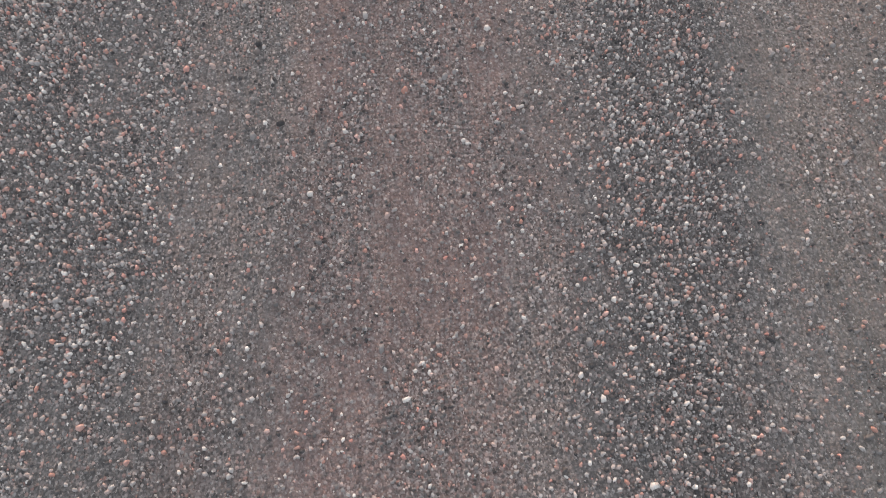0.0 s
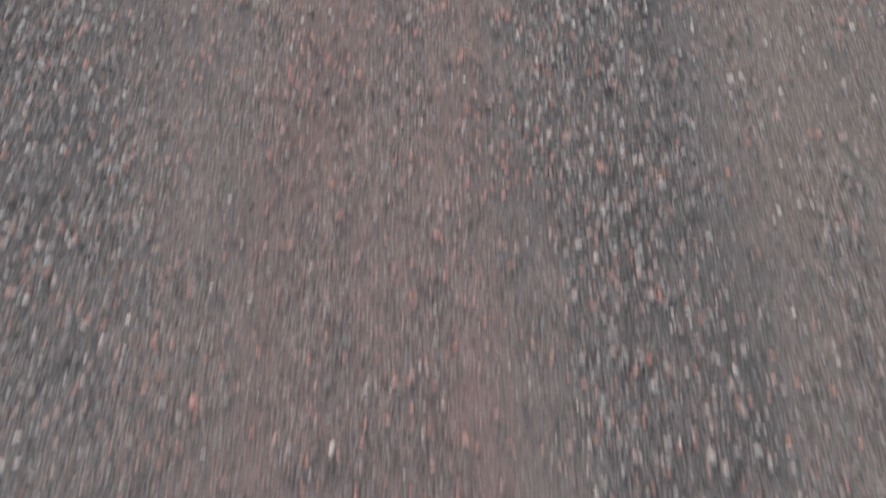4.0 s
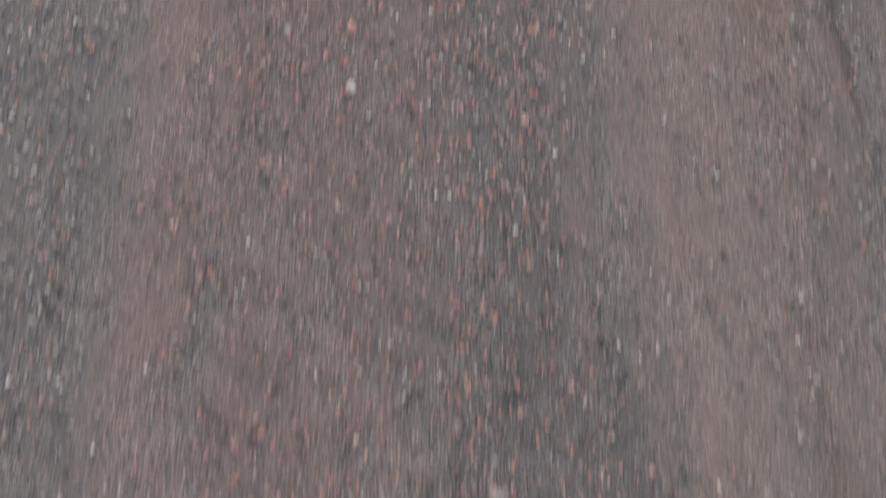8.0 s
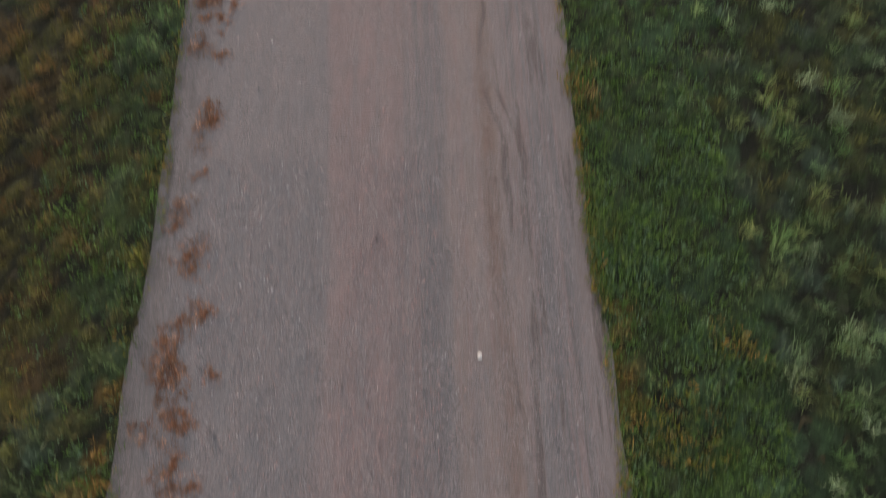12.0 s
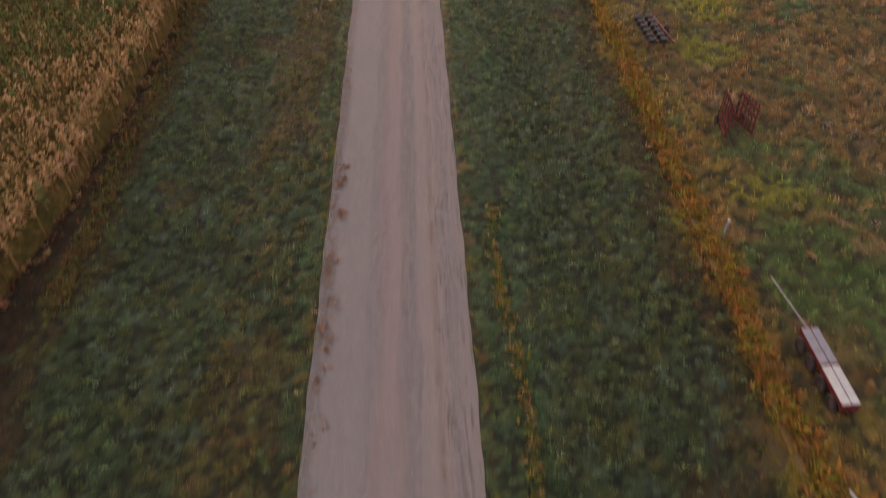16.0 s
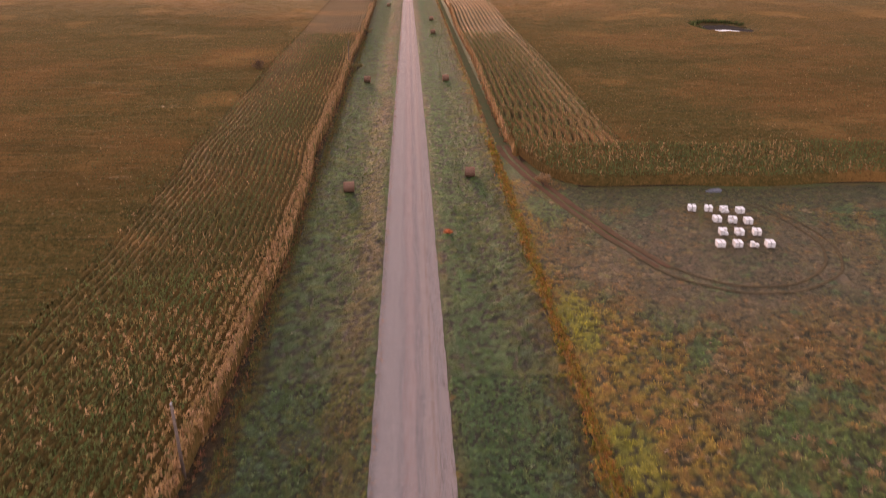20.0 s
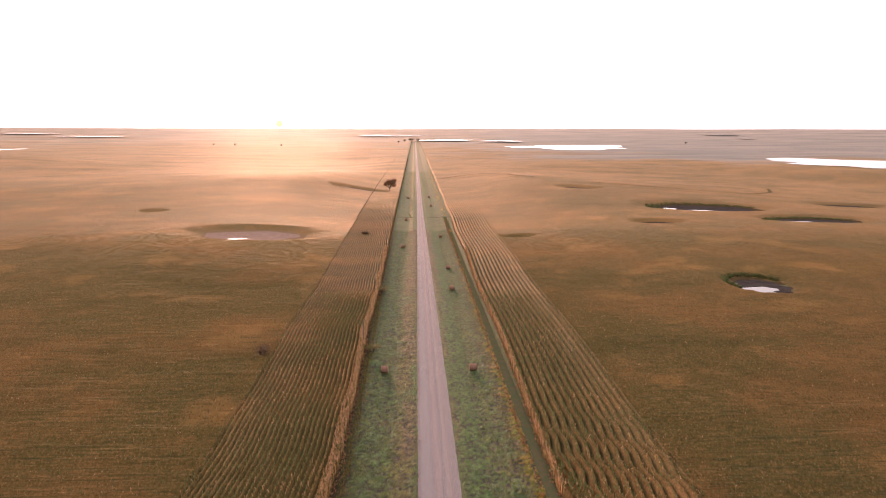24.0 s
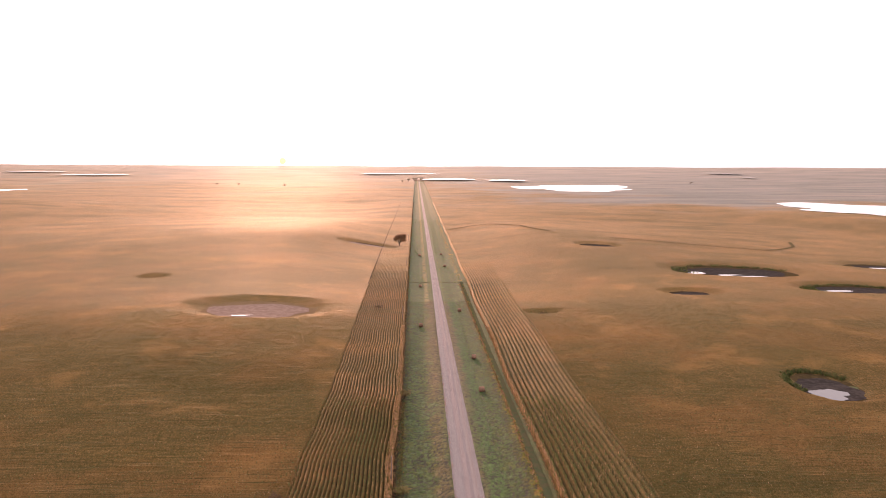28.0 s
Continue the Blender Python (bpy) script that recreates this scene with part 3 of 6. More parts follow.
def loose_share(x, y):
    """How much loose gravel lies at a place: ridges between the wheel tracks."""
    wob = 0.12 * bump2(x * 0, y, 0.8, 0.4) + 0.07 * bump2(x * 0, y, 2.6, 1.9)
    u = x + wob
    s = 0.30 + 0.85 * np.exp(-(((u - 0.73) / 0.24) ** 4)) + 0.72 * smooth01((-0.62 - u) / 0.2) * smooth01((u + 2.9) / 0.4)
    s = s + 0.30 * np.exp(-(((u + 0.17) / 0.07) ** 2)) + 0.30 * np.exp(-(((u - 0.10) / 0.07) ** 2)) + 0.55 * np.exp(-(((u - 2.5) / 0.28) ** 2))
    s = s + 0.55 * smooth01((y - 5) / 5) * smooth01((u + 0.5) / 0.2) * smooth01((1.2 - u) / 0.2) - 0.25 * smooth01((y - 5) / 5) * np.exp(-(((u + 0.55) / 0.12) ** 2))
    s = s * (0.75 + 0.5 * bump2(x, y * 0.5, 5.0, 2.2)) - 0.12 * np.exp(-(((u - 1.7) / 0.4) ** 2))
    return np.clip(s, 0.03, 1)


def strew(n, x0, x1, y0, y1, lo, hi, power, seed):
    g = np.random.default_rng(seed)
    x, y = g.uniform(x0, x1, n), g.uniform(y0, y1, n)
    ok = g.uniform(0, 1, n) < loose_share(x, y)
    x, y = x[ok], y[ok]
    t = g.uniform(0, 1, len(x)) ** power
    return x, y, lo + (hi - lo) * t


split_pink("gravel", strew(60000, -1.75, 1.75, -0.75, 1.6, 0.0030, 0.0084, 1.7, 11), "pebbles on the road", 12)
gx_, gy_, gr_ = strew(115000, -1.75, 1.75, -0.75, 1.6, 0.0016, 0.0034, 1.2, 9)
stones("grit", gx_, gy_, gr_, "fine sharp grit on the road", 10, 0)
split_pink("coarse_gravel", strew(1100, -1.75, 1.75, -0.75, 1.6, 0.0075, 0.0130, 2.2, 13), "larger rounded stones on the road", 14)
split_pink("gravel", strew(48000, -1.75, 1.95, 1.6, 5.6, 0.0040, 0.0105, 1.6, 15), "pebbles on the road", 16, 4)
split_pink("coarse_gravel", strew(4200, -1.9, 2.2, 1.6, 16.0, 0.009, 0.0145, 2.2, 21), "larger rounded stones on the road", 22)
split_pink("gravel", strew(56000, -1.9, 2.3, 5.6, 16.0, 0.0055, 0.0135, 1.6, 23), "pebbles on the road", 24, 3)
split_pink("gravel", strew(24000, -3.0, 3.0, 16.0, 28.0, 0.008, 0.0150, 2.0, 17), "pebbles on the road", 18, 3)
split_pink("coarse_gravel", strew(1500, -3.1, 3.1, 12.0, 60.0, 0.012, 0.026, 3.0, 19), "scattered larger stones on the road", 20)


# ---- plants made of blades ----
def blades(x, y, z, height, spread, width, count, tint, g, lean=0.6, droop=0.25, z_base=0.0, foot=0.3):
    """Tufts of bent, tapering blades; all plants of one stand in one set of arrays."""
    n = len(x)
    az = g.uniform(0, 2 * math.pi, (n, count))
    ln = height[:, None] * g.uniform(0.55, 1.1, (n, count))
    out = spread[:, None] * g.uniform(0.3, 1.15, (n, count))
    w = width[:, None] * g.uniform(0.7, 1.3, (n, count))
    off = spread[:, None] * foot * g.uniform(0, 1, (n, count))
    oa = g.uniform(0, 2 * math.pi, (n, count))
    bx, by = x[:, None] + np.cos(oa) * off, y[:, None] + np.sin(oa) * off
    bz = z[:, None] + (z_base if np.isscalar(z_base) else z_base)
    dx, dy = np.cos(az), np.sin(az)
    nx, ny = -dy, dx
    mid = np.stack([bx + dx * out * 0.5 * lean, by + dy * out * 0.5 * lean, bz + ln * 0.62], -1)
    tip = np.stack([bx + dx * out, by + dy * out, bz + ln * (1 - droop)], -1)
    base = np.stack([bx, by, bz + 0 * bx], -1)
    side = np.stack([nx * w, ny * w, 0 * nx], -1) * 0.5
    v = np.stack([base, mid + side, mid - side, tip], 2).reshape(-1, 3)
    m = n * count
    f = (np.array([(0, 1, 2), (2, 1, 3)])[None] + (np.arange(m) * 4)[:, None, None]).reshape(-1, 3)
    tn = np.repeat(tint, count * 4, 0)
    return v, f, tn


def stand(name, sets, material, label, category):
    """Joins blade sets into one stand of plants."""
    vs, fs, ts, k = [], [], [], 0
    for v, f, t in sets:
        vs.append(v)
        fs.append(f + k)
        ts.append(t)
        k += len(v)
    return tagged(new(name, np_mesh(name, np.concatenate(vs), np.concatenate(fs), material, np.concatenate(ts))), label, category, kind="stuff")


def pick(g, n, *cols):
    """A colour for each plant out of a few, with some spread."""
    c = np.array(cols)[g.integers(0, len(cols), n)]
    return c * g.uniform(0.7, 1.3, (n, 1))


SAGE = [(0.130, 0.190, 0.130), (0.110, 0.175, 0.085), (0.165, 0.215, 0.160), (0.120, 0.190, 0.105)]
GREEN = [(0.085, 0.155, 0.036), (0.110, 0.180, 0.045), (0.090, 0.140, 0.046)]
OLIVE = [(0.180, 0.170, 0.052), (0.215, 0.175, 0.065), (0.145, 0.150, 0.045)]
DRY = [(0.340, 0.205, 0.090), (0.310, 0.165, 0.065), (0.390, 0.255, 0.120)]
ORANGE = [(0.370, 0.185, 0.040), (0.320, 0.190, 0.030), (0.400, 0.160, 0.045)]
YELLOW = [(0.245, 0.215, 0.026), (0.200, 0.195, 0.030), (0.280, 0.225, 0.045)]


def clumpy(x, y, s, seed):
    return 0.5 + 0.5 * bump2(x, y, s, seed)


def verge(side, y0, y1, n, scale, count, seed):
    """Grass and sage on one side of the road between y0 and y1."""
    g = np.random.default_rng(seed)
    ax = np.concatenate([g.uniform(3.25, 16.3, n), 3.25 + np.abs(g.normal(0, 0.5, n // 7))])
    y = g.uniform(y0, y1, len(ax))
    ok = g.uniform(0, 1, len(ax)) < 0.14 + 1.15 * clumpy(ax * 1.0, y * 1.5, 1.6 / scale, seed) ** 1.8
    ax, y = ax[ok], y[ok]
    m = len(ax)
    u = ax + 0.9 * bump2(ax, y, 0.35, seed)
    t = np.where((u < 4.2)[:, None], pick(g, m, *GREEN, *OLIVE), pick(g, m, *SAGE, *SAGE, *GREEN, *OLIVE, (0.20, 0.175, 0.10)))
    if side > 0:
        t = np.where((u < 5.0 + 3.5 * clumpy(ax, y, 0.2, 3.3))[:, None], pick(g, m, *GREEN, *SAGE, *OLIVE), t)
        t = np.where(((u > 12.8) & (u < 13.9))[:, None], pick(g, m, *DRY, *OLIVE), t)
        t = np.where((u > 13.9)[:, None], pick(g, m, *ORANGE, *DRY, *OLIVE), t)
    else:
        t = np.where(((u > 4.4) & (u < 7.4) & (clumpy(ax, y, 0.13, 5.0) > 0.36))[:, None], pick(g, m, *OLIVE, (0.24, 0.14, 0.055), (0.17, 0.09, 0.045), GREEN[2]), t)
        t = np.where(((u > 14.4) & (u < 15.3))[:, None], pick(g, m, *OLIVE, *SAGE), t)
        t = np.where((u > 15.3)[:, None], pick(g, m, *ORANGE, *OLIVE, (0.20, 0.10, 0.05)), t)
    t = t * (0.6 + 0.85 * clumpy(ax + np.sin(y * 0.4), y, 0.75 / scale**0.5, seed + 6))[:, None]
    t = t * (np.array([1.0, 1.12, 0.75]) if y0 >= 120 else 1.0)
    big = 0.6 + 0.9 * clumpy(ax, y, 0.8, seed + 1)
    h = g.uniform(0.13, 0.34, m) * scale * big * np.where(u < 4.4, 0.7, 1.0) * np.where(u > 14.4, 1.35, 1.0)
    x = ax * side
    return blades(x, y, land(x, y) - 0.04, h, h * (g.uniform(0.3, 0.6, m) if y1 < 50 else g.uniform(0.5, 0.9, m)), h * (0.085 if y1 < 50 else 0.12), count, t * (1.0 if y1 < 50 else 1.22 if y1 < 130 else 1.12), g, 0.75, 0.12)


def turf(side, a0, a1, y0, y1, n, seed):
    """A dense low mat of fine leaves next to the road."""
    g = np.random.default_rng(seed)
    ax, y = a0 + (a1 - a0) * g.uniform(0, 1, n) ** 1.3, g.uniform(y0, y1, n)
    lim = 3.20 + 0.14 * bump2(y * 0, y, 0.9, seed) + 0.07 * bump2(y * 0, y, 3.1, seed)
    ok = (ax > lim) & (g.uniform(0, 1, n) < 0.35 + clumpy(ax, y, 0.9, seed + 2))
    ax, y, lim = ax[ok], y[ok], lim[ok]
    m = len(ax)
    t = pick(g, m, *GREEN, *GREEN, SAGE[1], SAGE[3]) * (0.8 + 0.5 * clumpy(ax, y, 1.7, seed + 3))[:, None]
    rim = (ax - lim < g.uniform(0.02, 0.3, m)) | (clumpy(ax, y, 0.7, seed + 5) > 0.80)
    t = np.where((rim & (g.uniform(0, 1, m) < 0.6))[:, None], pick(g, m, *OLIVE, YELLOW[1], (0.30, 0.19, 0.05)), t)
    h = g.uniform(0.05, 0.12, m) * (0.7 + 0.7 * clumpy(ax, y, 1.3, seed + 7))
    x = ax * side
    return blades(x, y, land(x, y) - 0.01, h, h * g.uniform(0.5, 0.9, m), h * 0.18, 4, t * 1.3, g, 0.8, 0.2, 0.0, 1.1)


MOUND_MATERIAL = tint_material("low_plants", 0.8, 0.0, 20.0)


def mounds(name, x0, x1, y0, y1, dx, dy, s, high, tint_of, count, width, seed, label, margin, soil=(0.026, 0.028, 0.017)):
    """Low tufted plant cover: rounded mounds over soil, its dark tone also painting the shade between them, one plant
    each, with blades standing out of the mounds.
    """
    g = np.random.default_rng(seed)
    ni, nj = int((x1 - x0) / s) + 3, int((y1 - y0) / s) + 3
    I, J = np.meshgrid(np.arange(ni), np.arange(nj), indexing="ij")
    cx = x0 + (I - 1 + g.uniform(0.05, 0.95, I.shape)) * s
    cy = y0 + (J - 1 + g.uniform(0.05, 0.95, I.shape)) * s
    size = g.uniform(0.35, 0.80, I.shape)
    grow = g.uniform(0.35, 1.15, I.shape) * (0.55 + 0.8 * clumpy(cx, cy, 0.55, seed))
    ct, low = tint_of(cx.ravel(), cy.ravel(), g)
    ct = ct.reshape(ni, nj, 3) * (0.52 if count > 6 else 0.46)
    near_mean = sum(np.roll(ct, (i, j), (0, 1)) for i in (-1, 0, 1) for j in (-1, 0, 1)) / 9
    ct = 0.6 * ct + 0.4 * near_mean
    grow = grow * low.reshape(ni, nj)
    X, Y = np.meshgrid(np.arange(x0, x1 + dx, dx), np.arange(y0, y1 + dy, dy))
    X = X + g.uniform(-0.3, 0.3, X.shape) * dx
    Y = Y + g.uniform(-0.3, 0.3, X.shape) * dy
    xi, yj = ((X - x0) / s).astype(int) + 1, ((Y - y0) / s).astype(int) + 1
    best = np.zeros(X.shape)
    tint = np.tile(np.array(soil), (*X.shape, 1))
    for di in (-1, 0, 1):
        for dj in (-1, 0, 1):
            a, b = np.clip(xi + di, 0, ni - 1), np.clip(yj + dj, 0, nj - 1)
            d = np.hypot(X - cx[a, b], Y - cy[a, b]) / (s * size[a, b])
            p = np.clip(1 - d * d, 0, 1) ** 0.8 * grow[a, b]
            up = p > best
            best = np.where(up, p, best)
            # gaps sink to the dark soil tone, which includes the shade between tufts
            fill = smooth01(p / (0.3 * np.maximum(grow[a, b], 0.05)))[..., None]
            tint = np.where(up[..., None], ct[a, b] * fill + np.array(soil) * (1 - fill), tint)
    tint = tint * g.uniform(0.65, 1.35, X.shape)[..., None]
    inner = margin(X, Y)
    Z = land(X, Y) + smooth01(inner / 0.5) * (best * high * 0.42 * (1 + g.uniform(-0.35, 0.35, X.shape)) + 0.03 * g.uniform(-1, 1, X.shape)) + np.where(inner > 0.1, 0.0, -0.06)
    q = np.arange(X.size).reshape(X.shape)
    f = np.stack([q[:-1, :-1], q[:-1, 1:], q[1:, 1:], q[1:, :-1]], -1).reshape(-1, 4)
    f = f[(inner[:-1, :-1] > -0.25).ravel()]
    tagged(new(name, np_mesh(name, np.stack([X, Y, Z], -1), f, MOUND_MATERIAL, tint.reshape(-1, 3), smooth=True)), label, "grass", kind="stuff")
    bx, by, bg, bs, bt = cx.ravel(), cy.ravel(), grow.ravel(), size.ravel(), ct.reshape(-1, 3)
    ok = (bx > x0) & (bx < x1) & (by > y0) & (by < y1) & (bg > 0.12)
    ok &= margin(bx, by) > 0
    bx, by, bg, bs, bt = bx[ok], by[ok], bg[ok], bs[ok], bt[ok]
    h = 0.06 + bg * high * g.uniform(0.55, 0.95, len(bx))
    lev = g.uniform(0.0, 0.42, (len(bx), count)) * (bg * high)[:, None]
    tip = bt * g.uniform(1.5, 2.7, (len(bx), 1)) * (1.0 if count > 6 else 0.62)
    return blades(bx, by, land(bx, by), h, h * 0.55, np.full(len(bx), width), count, tip, g, 0.7, 0.1, lev, np.repeat((s * bs * 1.0 / np.maximum(h * 0.55, 0.02))[:, None], count, 1))


def verge_tint(side):
    """Colours and heights of the plants on one verge: lush by the road, sage in the ditch, rusty and golden bands outside."""
    def tints(x, y, g):
        ax, m = np.abs(x), len(x)
        u = ax + 0.8 * bump2(ax, y, 0.35, 5.0 + side)
        dull = [(0.082, 0.126, 0.058), (0.074, 0.118, 0.046), (0.105, 0.146, 0.075), (0.066, 0.098, 0.038), (0.125, 0.134, 0.045)]
        t = pick(g, m, *dull, SAGE[0], SAGE[1], OLIVE[2])
        low = np.ones(m)
        dry = clumpy(x, y, 0.31, 8.8 + side) > 0.84
        t = np.where(dry[:, None], pick(g, m, (0.105, 0.068, 0.036), (0.085, 0.070, 0.034), (0.14, 0.105, 0.045), OLIVE[2]), t)
        low = np.where(dry, 0.5, low)
        lush = [(0.084, 0.160, 0.070), (0.096, 0.178, 0.078), (0.108, 0.170, 0.064), (0.076, 0.140, 0.072)]
        if side == 0:
            return t, low
        if side > 0:
            reach = 5.2 + 2.0 * clumpy(x * 0, y, 0.11, 3.3) + 4.0 * np.exp(-(((y - 125) / 24) ** 4)) + 2.0 * smooth01((y - 160) / 60)
            carpet = u < reach
            t = np.where(carpet[:, None], pick(g, m, *lush, *lush, GREEN[0], dull[1]), t)
            low = np.where(carpet, 0.5, low)
            t = np.where(((u > 12.6) & (u < 14.2))[:, None], pick(g, m, (0.12, 0.075, 0.035), (0.10, 0.085, 0.035), dull[4]), t)
            t = np.where((u > 14.2)[:, None], pick(g, m, *ORANGE, *YELLOW), t)
        else:
            band = (u > 4.0) & (u < 7.6) & (clumpy(x * 0.6, y, 0.13, 5.0) > 0.36)
            t = np.where(band[:, None], pick(g, m, OLIVE[0], OLIVE[2], (0.165, 0.120, 0.045), (0.125, 0.08, 0.038), (0.105, 0.10, 0.035), (0.09, 0.105, 0.04)), t)
            low = np.where(band, 0.7, low)
            t = np.where((u < 4.3)[:, None], pick(g, m, *lush, OLIVE[2]), t)
            t = np.where(((u > 13.6) & (u < 15.4))[:, None], pick(g, m, (0.14, 0.080, 0.035), (0.11, 0.075, 0.032), OLIVE[2]), t)
            t = np.where((u > 15.4)[:, None], pick(g, m, (0.10, 0.055, 0.030), (0.08, 0.050, 0.026)), t)
        far = smooth01((y - 85) / 110)[:, None]
        t = t * (1 - far) + far * (t * np.array([1.0, 1.22, 0.72]) + np.array([0.010, 0.024, 0.002]))
        gold = smooth01((y - 95) / 40) * (np.clip(clumpy(x * 0.3, y, 0.09, 2.0) * 1.6 - 0.35, 0, 1)) * ((u > 3.2) & (u < (6.2 if side < 0 else 4.2)))
        gold = np.maximum(gold, smooth01((y - 260) / 120) * (u < 5.0) * 0.85)[:, None]
        t = t * (1 - gold) + gold * pick(g, m, (0.22, 0.18, 0.075), (0.25, 0.19, 0.085), (0.18, 0.165, 0.06))
        rim = (ax < 3.75) & (g.uniform(0, 1, m) < 0.45) & (y < 130)
        t = np.where(rim[:, None], pick(g, m, OLIVE[1], YELLOW[1], (0.24, 0.14, 0.04), (0.15, 0.09, 0.04)), t)
        return t, low
    return tints


def off_road(x, y):
    """How far inside the verge a place lies."""
    half = 3.26 * np.interp(y, [200, 280, 400, 535, 900], [1.0, 0.95, 0.80, 0.62, 0.55])
    return np.abs(x) - half - 0.12 * bump2(y * 0, y, 0.9, 2.0) - 0.06 * bump2(y * 0, y, 3.1, 4.0)


near_sets, mid_sets, far_sets = [], [], []
for side, seed in ((1, 31), (-1, 41)):
    span = lambda a, b: (a, b) if side > 0 else (-b - 2.2, -a)
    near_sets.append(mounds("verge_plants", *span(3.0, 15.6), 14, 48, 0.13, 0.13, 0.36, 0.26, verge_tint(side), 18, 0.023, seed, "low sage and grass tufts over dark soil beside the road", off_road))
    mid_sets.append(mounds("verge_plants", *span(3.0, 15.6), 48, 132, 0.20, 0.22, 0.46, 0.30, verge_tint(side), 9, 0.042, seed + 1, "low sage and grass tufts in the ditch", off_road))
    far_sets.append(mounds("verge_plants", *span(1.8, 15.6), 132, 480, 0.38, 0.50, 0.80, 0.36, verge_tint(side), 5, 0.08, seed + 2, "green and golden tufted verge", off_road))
def big_tufts(side, y0, y1, n, count, seed):
    """Larger tufts with pale tips that stand out of the low cover."""
    g = np.random.default_rng(seed)
    ax, y = g.uniform(4.4, 14.0, n), g.uniform(y0, y1, n)
    ok = (g.uniform(0, 1, n) < 0.15 + 1.1 * clumpy(ax, y, 0.5, seed)) & ((side < 0) | (ax > 5.6))
    ax, y = ax[ok], y[ok]
    m = len(ax)
    r = g.uniform(0.16, 0.36, m)
    t = pick(g, m, (0.145, 0.220, 0.105), (0.115, 0.205, 0.070), (0.180, 0.240, 0.135), (0.170, 0.215, 0.080), (0.135, 0.205, 0.085)) * (1.5 if y1 < 50 else 1.0)
    if side < 0:
        warm = clumpy(ax, y, 0.28, 7.7) * np.exp(-(((ax - 6.2) / 2.8) ** 2)) > 0.30
        t = np.where(warm[:, None], pick(g, m, *OLIVE, (0.24, 0.15, 0.055), (0.17, 0.11, 0.045)), t)
    x = ax * side
    lev = g.uniform(0, 0.5, (m, count)) ** 1.5 * r[:, None]
    return blades(x, y, land(x, y), r * 0.8 + 0.04, r * 0.75, (r * 0.018 + 0.007) * (1.0 if y1 < 50 else 1.7), count, t, g, 0.7, 0.12, lev, 0.9)


for side, seed in ((1, 36), (-1, 46)):
    mid_sets.append(mounds("verge_plants", *((3.0, 15.6) if side > 0 else (-15.6, -3.0)), -14, 14, 0.3, 0.3, 0.5, 0.26, verge_tint(side), 3, 0.04, seed, "low sage and grass tufts beside the road", off_road))
near_sets += [big_tufts(1, 15, 48, 1500, 40, 161), big_tufts(-1, 15, 48, 1200, 40, 162)]
mid_sets += [big_tufts(1, 48, 125, 1700, 22, 163), big_tufts(-1, 48, 125, 1700, 22, 164)]
mid_sets.append(mounds("verge_plants", -62, -15.4, 6, 63, 0.45, 0.45, 0.7, 0.3, verge_tint(0), 6, 0.04, 47, "low grass before the end of the maize", lambda x, y: np.minimum(62.6 - y, -15.4 - x)))
near_sets += [turf(1, 3.2, 5.6, 15, 30, 15000, 141), turf(1, 3.2, 6.6, 30, 50, 7000, 142), turf(-1, 3.1, 5.2, 18, 48, 9000, 143)]
stand("roadside_grass", near_sets, M_LEAF, "clumps of green and grey sage-like grass beside the gravel road", "grass")
stand("roadside_grass", mid_sets, M_LEAF, "grey-green tufted grass on the verges and in the ditches", "grass")
stand("roadside_grass", far_sets, M_LEAF, "tufted green and golden verge grass along the road", "grass")
stand("roadside_grass", [verge(1, 470, 1000, 3500, 2.6, 5, 37), verge(-1, 470, 1000, 3500, 2.6, 5, 38)], M_LEAF, "far tufted verge grass", "grass")


g = np.random.default_rng(39)
ly = 47 + 24 * g.uniform(0, 1, 520) ** 1.2
lx = 4.95 + 0.25 * np.sin(ly * 0.35) + g.normal(0, 0.18, len(ly))
lh = g.uniform(0.15, 0.35, len(ly))
stand("verge_strip_grass", [blades(lx, ly, land(lx, ly) - 0.03, lh, lh * 0.8, lh * 0.15, 8, pick(g, len(ly), *OLIVE, *YELLOW, *DRY), g, 0.8, 0.2)], M_LEAF, "narrow line of yellowed grass on the verge", "grass")


def front_edge(x):
    """The end of the maize above the meadow."""
    return 180.2 + 26 * np.exp(-np.clip(x - 18, 0, 99) / 3.2) + 0.6 * np.sin(x * 0.2)


